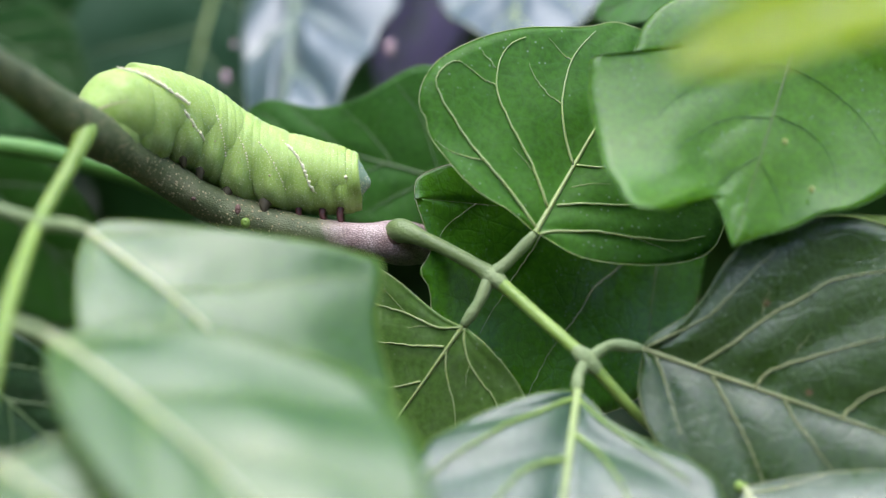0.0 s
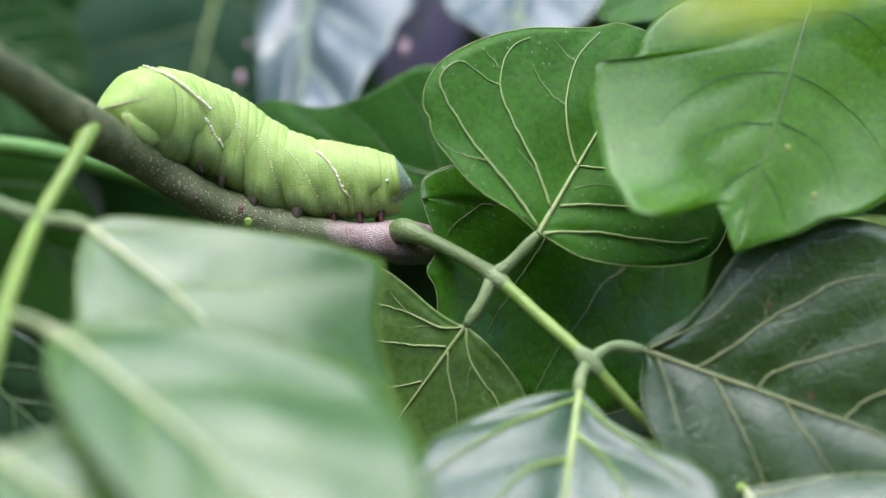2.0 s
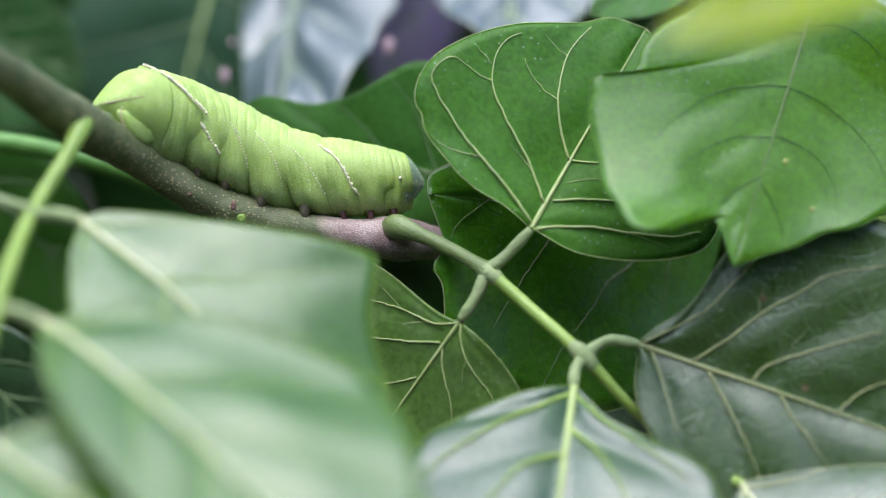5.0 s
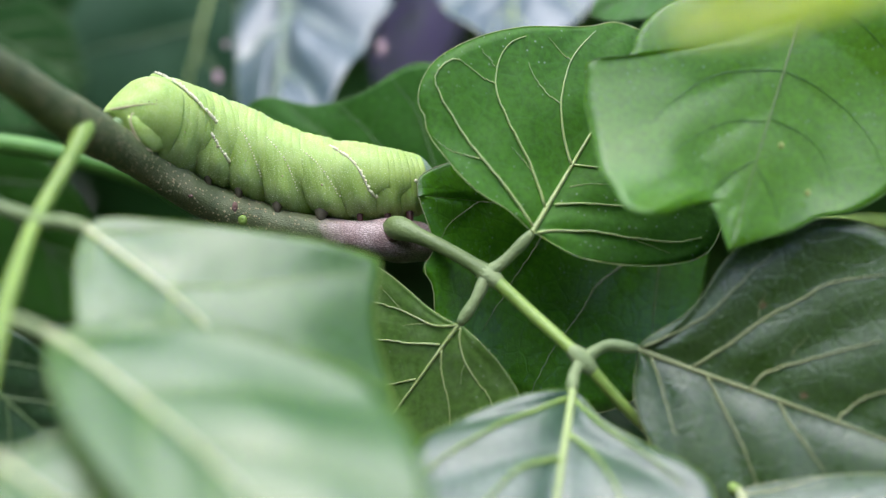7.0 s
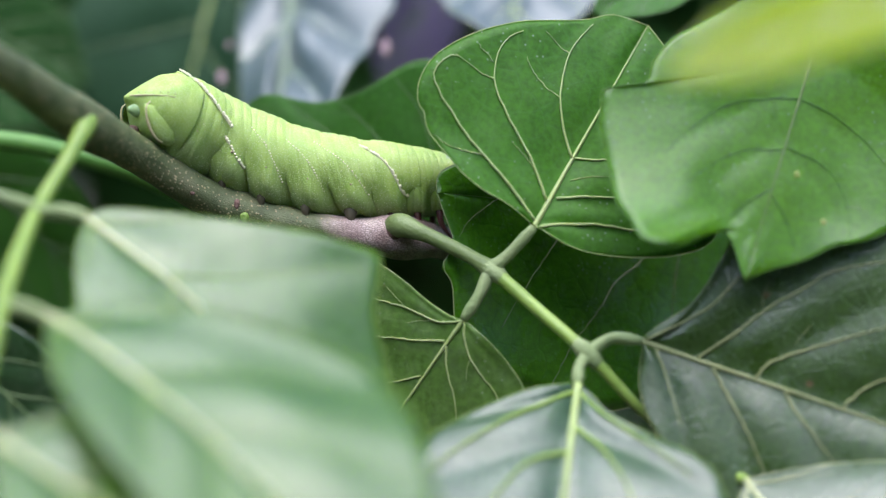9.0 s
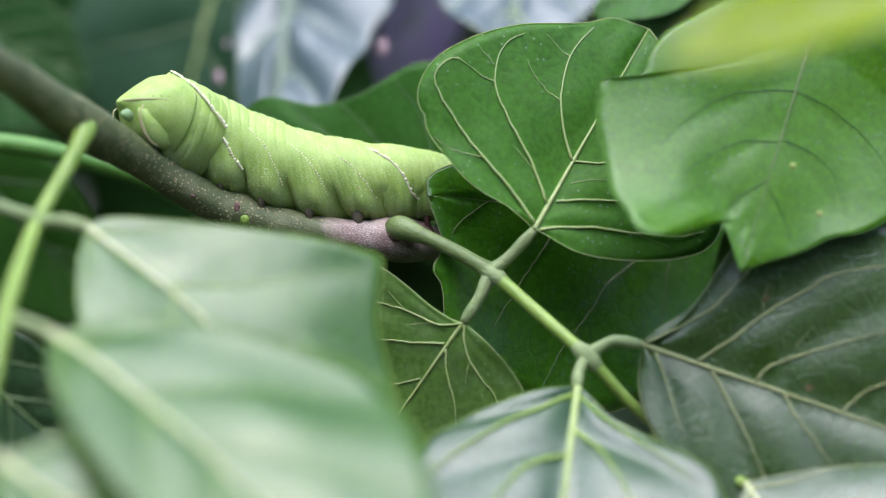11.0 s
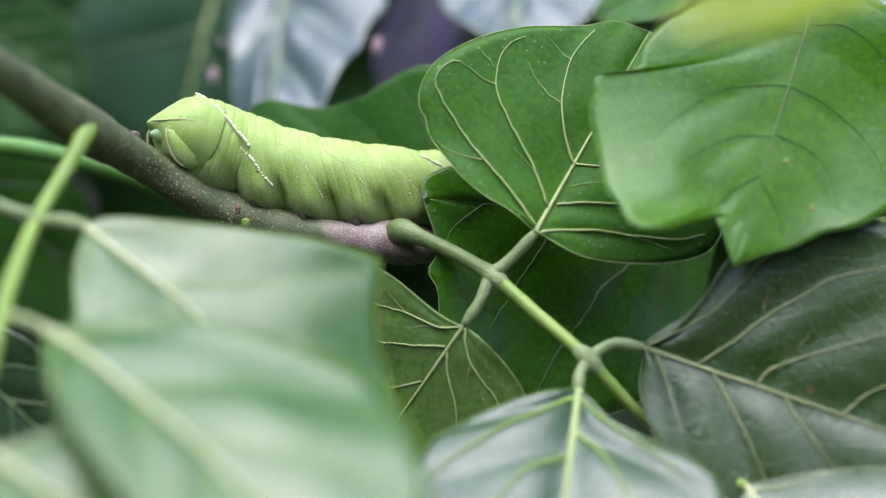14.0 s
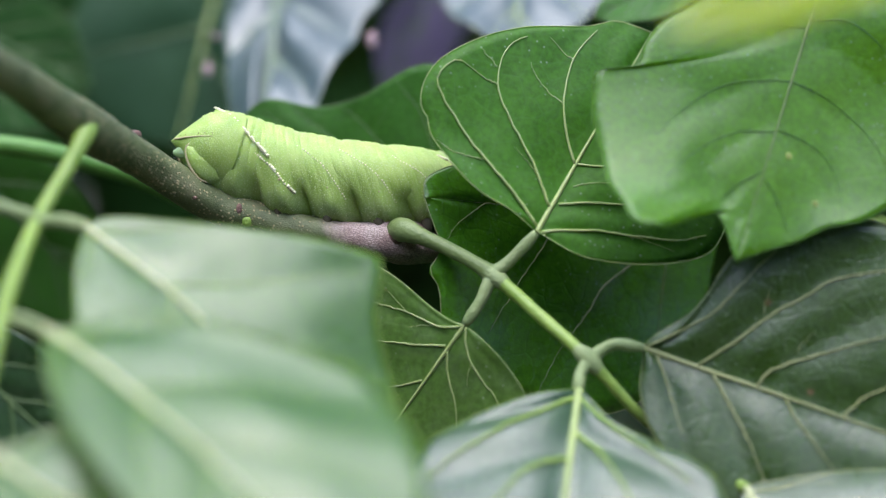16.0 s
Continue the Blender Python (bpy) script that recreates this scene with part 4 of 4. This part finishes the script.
def tail_body():
    """The last segment: a plate that slopes back and down from the horn to a blunt end."""
    rows = [(-5.7, 0.3, -0.5, 0.8), (-5.4, 0.8, -1.0, 2.0), (-4.4, 2.1, -1.7, 3.4), (-3.4, 3.4, -2.6, 4.6), (-2.4, 4.7, -3.9, 5.6), (-1.2, 6.2, -5.2, 6.5), (0.4, 7.8, -6.2, 7.3), (3.0, 8.6, -6.9, 7.9), (6.8, 8.7, -8.0, 8.1)]
    tops = spline([(x, a, 0) for x, a, b, w in rows], 36)
    lows = spline([(x, b, w) for x, a, b, w in rows], 36)
    sides, verts, faces = 48, [], []
    for i, (p, q) in enumerate(zip(tops, lows)):
        mid, tall = (p.y + q.y) / 2, (p.y - q.y) / 2
        ring = 1 - 0.018 * max(0.0, math.cos(i * 0.9)) ** 2 * min(1, i / 12)
        for k in range(sides):
            a = 2 * math.pi * k / sides
            cy, cz = math.cos(a), math.sin(a)
            w = ring * (1 + 0.02 * noise.noise(Vector((i * 0.2, cy * 2.4, cz * 2.4))))
            verts.append(Vector(((p.x + q.x) / 2 + 0.3 * cz, q.z * w * cy * abs(cy) ** -0.12 if abs(cy) > 1e-4 else 0.0, mid + tall * w * cz)) * 0.001)
    for i in range(35):
        for k in range(sides):
            q = (k + 1) % sides
            faces.append((i * sides + k, (i + 1) * sides + k, (i + 1) * sides + q, i * sides + q))
    faces.append(tuple(range(sides)))
    faces.append(tuple(reversed(range(35 * sides, 36 * sides))))
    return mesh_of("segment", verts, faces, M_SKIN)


def pad_mesh(name, outline, y, deep):
    """A cushion with the given outline in x and z, bulging along y."""
    loop = spline([(x, z, 0) for x, z in outline + outline[:1]], 33)[:-1]
    cx, cz = sum(p.x for p in loop) / 32, sum(p.y for p in loop) / 32
    verts, faces = [], []
    for i in range(9):
        f = i / 8
        for p in loop:
            bulge = deep * (1 - f ** 2.6) if i < 8 else -deep * 0.9
            x, z = cx + (p.x - cx) * f, cz + (p.y - cz) * f
            sink = 0.22 * max(0.0, x - 0.0036) + 0.25 * max(0.0, z + 0.0030)
            verts.append(Vector((x, y + bulge - math.copysign(sink, deep), z)))
    for i in range(8):
        for k in range(32):
            q = (k + 1) % 32
            face = (i * 32 + k, i * 32 + q, (i + 1) * 32 + q, (i + 1) * 32 + k)
            faces.append(face if deep < 0 else face[::-1])
    return mesh_of(name, verts, faces, M_SKIN)


def beads(name, path, size, mat, seed=0):
    """A row of small raised granules along a path."""
    rng = random.Random(seed)
    verts, faces = [], []
    for p, n in path:
        r = size * rng.uniform(0.65, 1.25)
        side = n.cross(Vector((1, 0.2, 0.1))).normalized()
        other = n.cross(side)
        k = len(verts)
        for h, w in ((-0.3, 1.0), (0.35, 0.9), (0.75, 0.5)):
            for j in range(6):
                a = j * math.pi / 3
                verts.append(p + n * (h * r) + (side * math.cos(a) + other * math.sin(a)) * (w * r))
        verts.append(p + n * r * 0.9)
        for lay in (0, 1):
            for j in range(6):
                q = (j + 1) % 6
                faces.append((k + lay * 6 + j, k + lay * 6 + q, k + lay * 6 + 6 + q, k + lay * 6 + 6 + j))
        for j in range(6):
            faces.append((k + 12 + j, k + 12 + (j + 1) % 6, k + 18))
    return mesh_of(name, verts, faces, mat)


def flank_path(at, half, points, count, shear=0.0, wobble=0.00012, seed=0):
    """Places on the near flank along a curve through (x, height)."""
    rng = random.Random(seed)
    return [on_flank(at, half, q.x * 0.01 + rng.uniform(-wobble, wobble), q.y, shear) for q in spline([(x * 100, h, 0) for x, h in points], count)]


def sprinkle(at, half, count, low, high, shear=0.0, seed=0):
    """Places strewn over the near flank between two heights, thicker towards the lower one."""
    rng = random.Random(seed)
    return [on_flank(at, half, rng.uniform(-0.93, 0.93) * half, low + (high - low) * rng.random() ** 1.6, shear) for _ in range(count)]


def build_caterpillar():
    at = C((-4.0, 0, 2.0))
    ob = thing("caterpillar", at, "plump lime-green caterpillar with cream slanting stripes, crawling on the branch", "caterpillar")
    made = []
    base_r = [0.0089, 0.0091, 0.0089, 0.0086, 0.0083, 0.0081, 0.0078, 0.0073, 0.0066]
    for i in range(SEGMENTS):
        r = base_r[i]
        half = (0.0066, 0.0074, 0.0072, 0.0072, 0.0072, 0.0072, 0.0066, 0.0052, 0.0042)[i]
        if i == 0:
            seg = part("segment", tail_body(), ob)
        else:
            back = (0.72, 0.92, 0.99) if i == 1 else (0.91, 0.96, 0.988)
            radii = [back[0] * r, back[1] * r, back[2] * r, r, 0.988 * r, 0.96 * r, 0.91 * r]
            shear = 0.0006 if i == 1 else 0.0036 if i < 6 else 0.0012
            shape = dict(sag=0.04, rings=7, bulge=0.06 if i == 1 else 0.18 if i < 6 else 0.10, pinch=0.15 if i == 1 else 0.46 if i < 6 else 0.40, fold=0.045, shear=shear, deep=0.16 if i < 5 else 0.05)
            flank = barrel(half, radii, **shape)
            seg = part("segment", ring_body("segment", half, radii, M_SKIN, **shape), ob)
            part("stippling", beads("stippling", sprinkle(flank, half, 320 if i < 7 else 140, -0.95, 0.45 if i < 7 else 0.9, shear, 60 + i), 0.00007, M_FAINT, 60 + i), seg, "fine pale granules")
        made.append(seg)
        if i == 1:
            line = [(-0.0058, 0.94), (-0.0040, 0.88), (-0.0024, 0.81), (0.0008, 0.61), (0.0032, 0.44), (0.0066, 0.20)]
            plain = barrel(0.0074, [0.98 * r, 1.01 * r, 1.02 * r, 1.02 * r, 1.02 * r], sag=0.0, flat=0.935)
            part("stripe", beads("stripe", flank_path(plain, half, line, 34, 0.0, wobble=0.0002, seed=3), 0.00037, M_CREAM, 3), seg, "cream granular stripe")
            horn = spline([(-0.0020, -0.0006, 0.0052), (-0.0042, -0.0007, 0.0072), (-0.0058, -0.0009, 0.0082)], 10)
            part("horn", tube("horn", horn, [0.0034, 0.0032, 0.0029, 0.0026, 0.0022, 0.0018, 0.0014, 0.0011, 0.0008, 0.0004], M_SKIN, 14), seg, "short blunt tail horn")
        elif i == 6:
            line = [(-0.0060, 0.88), (-0.0010, 0.48), (0.0014, 0.02), (0.0030, -0.38), (0.0062, -0.58)]
            part("stripe", beads("stripe", flank_path(flank, half, line, 40, 0.0, seed=5), 0.00036, M_CREAM, 5), seg, "cream granular stripe")
        elif i == 2:
            line = [(-0.0036, 0.22), (-0.0014, 0.04), (0.0006, -0.16), (0.0030, -0.44)]
            part("stripe", beads("stripe", flank_path(flank, half, line, 19, 0.0, wobble=0.0002, seed=4), 0.00037, M_CREAM, 4), seg, "cream granular stripe")
        elif 2 < i < 6:
            line = [(-0.0045, 0.72), (0.0002, 0.30), (0.0024, -0.12), (0.0034, -0.45)]
            part("stripe", beads("stripe", flank_path(flank, half, line, 26, 0.0, seed=7 + i), 0.00019, M_CREAM, 7 + i), seg, "faint dotted slanting line")
        if i == 0:
            # the tail plate with its pink edge, the broad hind foot with its pink rim, and the pale tip
            edge = spline([(-0.0056, -0.0012, -0.0001), (-0.0046, -0.0032, 0.0003), (-0.0032, -0.0047, 0.0009), (-0.0014, -0.0061, 0.0016), (0.0008, -0.0073, 0.0022)], 20)
            part("tail_ridge", tube("tail_ridge", edge, taper(0.00024, 0.00006, 20), M_PINK, 6, 0.3), seg, "pinkish edge of the tail plate")
            part("stippling", beads("stippling", [(p + Vector((0.0002, -0.0003, 0.0007)), Vector((-0.3, -0.8, 0.5))) for p in edge[3::3]], 0.00010, M_LEG, 71), seg, "row of brown granules")
            for side in (-1, 1):
                outline = [(-0.0034, -0.0010), (-0.0031, -0.0026), (-0.0016, -0.0048), (0.0006, -0.0064), (0.0036, -0.0068), (0.0066, -0.0046), (0.0056, -0.0010), (0.0000, 0.0004)]
                foot = part("hind_foot", pad_mesh("hind_foot", outline, side * 0.0056, side * 0.0009), seg, "broad green hind foot with a pink rim")
                loop = spline([(x, side * 0.0056, z) for x, z in ((-0.0030, -0.0004), (-0.0034, -0.0014), (-0.0029, -0.0030), (-0.0014, -0.0050), (0.0008, -0.0065), (0.0026, -0.0068))], 26)
                part("rim", tube("rim", loop, [0.00030 - 0.00018 * abs(k / 12.5 - 1) for k in range(26)], M_PINK, 7, 0.3), foot, "pinkish rim")
            e = part("tail_tip", ring_body("tail_tip", 0.0024, [0.0004, 0.0012, 0.0015, 0.0016, 0.0015, 0.0011], M_TIP, sag=0.0), seg, "pale blue-green tail tip")
            e.location = (-0.0028, -0.0014, -0.0020)
            e.rotation_euler = (0.0, math.radians(-20), 0.0)
        elif 2 <= i <= 5:
            for side in (-1, 1):
                leg = spline([(0.002, side * 0.0042, -0.0066), (0.0022, side * 0.0050, -0.0084), (0.0030, side * 0.0046, -0.0101)], 10)
                part("proleg", tube("proleg", leg, [0.0015, 0.0015, 0.0014, 0.0012, 0.0010, 0.0008, 0.0007, 0.0006, 0.0005, 0.0002], M_BELLY, 10, 0.1), seg)
        elif i >= 6:
            for side in (-1, 1):
                leg = spline([(0.0012, side * 0.0030, -0.0052), (0.0014, side * 0.0038, -0.0078), (0.0026, side * 0.0040, -0.0096), (0.0044, side * 0.0036, -0.0116)], 10)
                part("leg", tube("leg", leg, taper(0.0009, 0.00012, 10), M_LEG, 8), seg, "small red-brown hooked leg")
        if 1 <= i <= 5:
            part("spiracle", beads("spiracle", [on_flank(flank, half, 0.0005, -0.22, 0.0)], 0.00026, M_PINK, i), seg, "small pinkish breathing hole")
        if i == 8:
            part("spiracle", beads("spiracle", [on_flank(flank, half, 0.0016, 0.08)], 0.00055, M_CREAM, i), seg, "large pale breathing spot")
    radii = [0.0057, 0.0060, 0.0061, 0.0060, 0.0057, 0.0052, 0.0044, 0.0032, 0.0006]
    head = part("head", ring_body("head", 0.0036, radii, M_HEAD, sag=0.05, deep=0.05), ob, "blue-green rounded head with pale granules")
    dome = barrel(0.0036, radii, sag=0.05, deep=0.05)
    part("stippling", beads("stippling", sprinkle(dome, 0.0036, 130, -0.9, 0.9, 0.0, 12), 0.00013, M_FAINT, 14), head, "pale granules")
    part("collar", beads("collar", flank_path(dome, 0.0036, [(-0.0030, 0.9), (-0.0033, 0.0), (-0.0030, -0.8)], 24, seed=31), 0.00022, M_FAINT, 31), head, "pale granular collar line")
    made.append(head)
    return ob, made


# ---- build ----
build_ground()
build_thicket()
build_branch()
compound_leaf = build_compound_leaf()
front_leaf = build_front_leaf()
lobed_leaf = build_lobed_leaf()
young_leaf = build_yellow_leaf()
dark_leaf = build_dark_leaf()
pale_leaf = build_back_leaves()
build_twig()
caterpillar, body_parts = build_caterpillar()

# ---- movement ----
LEAF_SWING = [
    (0, 0.00), (0.5, 0.22), (1, 0.13), (1.5, 0.54), (2, 0.38),
    (2.5, 0.61), (3, -0.01), (3.5, -1.40), (4, 0.20), (6.5, -0.68),
    (7, 0.77), (7.5, -0.88), (8, -0.72), (8.5, -0.17), (9, -0.47),
    (11.5, -0.29), (12, -0.56), (12.5, -0.55), (13, -0.21), (13.5, -0.21),
    (14, -0.32), (14.5, -0.09), (15, 0.57), (15.5, 0.16), (16, 0.03),
]
DARK_LEAF_SHIFT = [
    (0, 0.00), (0.5, 0.05), (1, 0.03), (1.5, 0.06), (2, 0.07),
    (2.5, 0.10), (3, 0.14), (3.5, 0.33), (4, 0.34), (6.5, 0.31),
    (7, 0.12), (7.5, 0.28), (8, 0.60), (8.5, 0.48), (9, 0.46),
    (11.5, 0.24), (12, 0.35), (12.5, 0.39), (13, 0.15), (13.5, 0.16),
    (14, 0.15), (14.5, 0.16), (15, 0.19), (15.5, 0.19), (16, 0.16),
]
LOBED_LEAF_SHIFT = [
    (0, 0.00, -0.00), (0.5, 0.00, -0.09), (1, -0.03, -0.05), (1.5, -0.05, -0.02), (2, -0.01, -0.12),
    (2.5, -0.01, -0.17), (3, -0.04, -0.07), (3.5, 0.01, -0.17), (4, 0.10, -0.46), (6.5, 0.01, -0.32),
    (7, -0.02, -0.12), (7.5, -0.01, -0.25), (8, 0.16, -0.27), (8.5, 0.06, -0.37), (9, 0.24, -0.72),
    (11.5, 0.08, -0.32), (12, -0.03, -0.06), (12.5, 0.04, -0.34), (13, 0.05, -0.29), (13.5, 0.05, -0.44),
    (14, 0.01, -0.36), (14.5, 0.01, -0.38), (15, -0.01, -0.30), (15.5, 0.05, -0.22), (16, 0.04, -0.29),
]
PALE_LEAF_SHIFT = [
    (0, 0.00, -0.00), (0.5, 0.00, -0.02), (1, 0.04, -0.07), (1.5, 0.10, 0.05), (2, 0.28, -0.01),
    (2.5, 0.00, 0.07), (3, -0.08, 0.05), (3.5, 0.01, 0.09), (4, 0.17, -0.07), (6.5, -0.12, -0.01),
    (7, -0.12, -0.07), (7.5, -0.22, -0.05), (8, -0.15, -0.11), (8.5, -0.15, -0.05), (9, -0.08, -0.14),
    (11.5, -0.18, -0.05), (12, -0.22, -0.08), (12.5, -0.24, -0.01), (13, -0.22, -0.15), (13.5, -0.26, -0.07),
    (14, -0.30, 0.06), (14.5, -0.33, 0.06), (15, -0.30, 0.04), (15.5, -0.34, 0.07), (16, -0.45, 0.17),
]
YELLOW_LEAF_SHIFT = [
    (0, -0.40), (0.5, -0.09), (1, -0.00), (1.5, 0.11), (2, 0.20),
    (2.5, 0.11), (3, 0.04), (3.5, -0.00), (4, -0.04), (6.5, -0.06),
    (7, -0.00), (7.5, -0.41), (8, -0.49), (8.5, -0.47), (9, -0.60),
    (11.5, -0.14), (12, 0.04), (12.5, -0.00), (13, -0.00), (13.5, 0.06),
    (14, 0.11), (14.5, 0.16), (15, 0.16), (15.5, 0.11), (16, 0.11),
]
FRONT_LEAF_SWING = [
    (0, 0.0, 0.0, 0.0), (0.5, 0.2, -0.0, -0.3), (1, -0.7, 0.5, -0.1), (1.5, -0.9, 0.6, 0.2), (2, -1.3, 0.6, -0.1),
    (2.5, -1.0, 0.4, -0.5), (3, -1.5, 0.7, -0.1), (3.5, -2.6, 0.6, -0.6), (4, -2.3, 0.7, -0.2), (6.5, -1.6, 0.7, 0.1),
    (7, -0.2, 0.1, 0.3), (7.5, -0.5, -0.1, 0.4), (8, -3.5, 1.2, 0.4), (8.5, -1.3, 0.4, 0.8), (9, -2.5, 0.9, 0.7),
    (11.5, 0.1, -0.4, -0.2), (12, -0.2, -0.4, -0.4), (12.5, -1.5, 0.3, -0.2), (13, -0.5, -0.1, -0.2), (13.5, -0.9, 0.0, -0.2),
    (14, -1.2, 0.1, -0.4), (14.5, -1.3, 0.0, -0.6), (15, -0.1, -0.2, -0.3), (15.5, -0.6, 0.1, 0.0), (16, -0.9, 0.0, -0.6),
]
# tail horn, front mark and head along the branch, how far the rear sinks, and how high the middle arches
CRAWL = [
    (0, -6.40, -2.78, -1.53, -0.09, 0.23), (0.5, -6.19, -2.66, -0.82, -0.03, 0.27), (1, -6.14, -2.66, -0.84, -0.00, 0.34), (1.5, -6.07, -2.48, -0.79, -0.00, 0.32), (2, -6.05, -2.19, -0.74, -0.02, 0.25),
    (2.5, -6.09, -1.95, -0.64, -0.02, 0.20), (3, -6.05, -1.85, -0.51, -0.01, 0.18), (3.5, -6.07, -1.90, -0.41, -0.00, 0.17), (4, -6.02, -1.90, -0.38, -0.00, 0.16), (6.5, -5.85, -1.73, -0.19, -0.07, 0.09),
    (7, -5.80, -1.59, -0.05, -0.07, 0.09), (7.5, -5.85, -1.53, 0.03, -0.07, 0.09), (8, -5.84, -1.33, 0.24, -0.02, 0.07), (8.5, -5.75, -1.15, 0.43, 0.02, 0.05), (9, -5.49, -1.06, 0.54, 0.07, 0.00),
    (11.5, -5.67, -0.77, 0.76, 0.02, 0.00), (12, -5.66, -0.64, 0.91, 0.02, 0.00), (12.5, -5.59, -0.53, 1.02, -0.00, 0.00), (13, -5.47, -0.47, 1.08, -0.05, 0.00), (13.5, -5.20, -0.37, 1.18, -0.07, 0.00),
    (14, -5.08, 0.13, 1.66, -0.07, 0.00), (14.5, -5.03, 0.44, 1.92, -0.05, 0.00), (15, -4.99, 0.48, 1.96, -0.06, 0.00), (15.5, -4.87, 0.48, 1.96, -0.08, 0.00), (16, -4.63, 0.47, 1.98, -0.16, 0.00),
]

def crawl_poses():
    """Where each body part stands at each time: spread along the branch between the marks, on a line that follows its bend."""
    ridge = [(-9.0, 3.3), (-7.5, 2.98), (-6.65, 2.80), (-6.0, 2.76), (-5.45, 2.58), (-4.94, 2.33), (-4.37, 2.10), (-3.23, 1.70), (-2.66, 1.55), (-1.52, 1.40), (-0.95, 1.36), (0.2, 1.28), (2.5, 1.15), (4.0, 1.0)]

    def height(x):
        for (a, p), (b, q) in zip(ridge, ridge[1:]):
            if x <= b:
                f = (x - a) / (b - a)
                return p + (q - p) * f
        return ridge[-1][1]

    def depth(x):
        if x >= -1.5:
            return 0.22 * (x + 1.5)
        d = max(0.0, -4.5 - x)
        return -0.3 * d - 0.20 * d * d

    out = []
    for t, horn, front, head, sink, hump in CRAWL:
        first = horn + 0.33
        gap = (front - 0.1 - first) / 5
        xs = [horn - 0.28] + [first + gap * k for k in range(6)]
        xs += [front + (head - front) * 0.26, front + (head - front) * 0.54, head - 0.30]
        zs = []
        for k, x in enumerate(xs):
            mean = (height(x - 0.35) + height(x) + height(x + 0.35)) / 3
            zs.append(mean - 0.07 + sink * (1.4, 1.0, 0.5, 0.15, 0, 0, 0, 0, 0, 0)[k] + hump * (0.1, 0.4, 0.95, 0.8, 0.0, -0.2, -0.1, 0, 0, 0)[k])
        row = []
        for k, x in enumerate(xs):
            a, b = max(k - 1, 0), min(k + 1, len(xs) - 1)
            lean = math.degrees(math.atan2(zs[a] - zs[b], xs[b] - xs[a]))
            turn = math.degrees(math.atan2(depth(xs[b]) - depth(xs[a]), xs[b] - xs[a]))
            near = (42 + depth(x)) / (42 - 0.55 * max(0.0, -4.5 - x))
            row.append((Vector((x * near, depth(x) + 0.3 * max(0, min(1, (x + 6) / 2)), zs[k] * near)), lean, turn))
        out.append((t, row))
    return out


def motions():
    at = compound_leaf.location.copy()
    walk(compound_leaf, [(t, pose(*at, 0, a, 0)) for t, a in LEAF_SWING])
    at = front_leaf.location.copy()
    walk(front_leaf, [(t, pose(*at, a, b, c)) for t, a, b, c in FRONT_LEAF_SWING])
    at = lobed_leaf.location.copy()
    walk(lobed_leaf, [(t, pose(at.x + x * 0.01, at.y, at.z + z * 0.01)) for t, x, z in LOBED_LEAF_SHIFT])
    at = pale_leaf.location.copy()
    walk(pale_leaf, [(t, pose(at.x + x * 0.01, at.y, at.z + z * 0.01)) for t, x, z in PALE_LEAF_SHIFT])
    at = young_leaf.location.copy()
    walk(young_leaf, [(t, pose(at.x, at.y, at.z + z * 0.01)) for t, z in YELLOW_LEAF_SHIFT])
    at = dark_leaf.location.copy()
    walk(dark_leaf, [(t, pose(at.x + x * 0.01, at.y, at.z)) for t, x in DARK_LEAF_SHIFT])
    path = crawl_poses()
    centre = [(t, C(row[4][0])) for t, row in path]
    walk(caterpillar, [(t, pose(*p)) for t, p in centre])
    for k, ob in enumerate(body_parts):
        rows = []
        for (t, row), (_, c) in zip(path, centre):
            p = C(row[k][0]) - c
            rows.append((t, pose(p.x, p.y, p.z, 0, row[k][1], row[k][2])))
        walk(ob, rows)


motions()
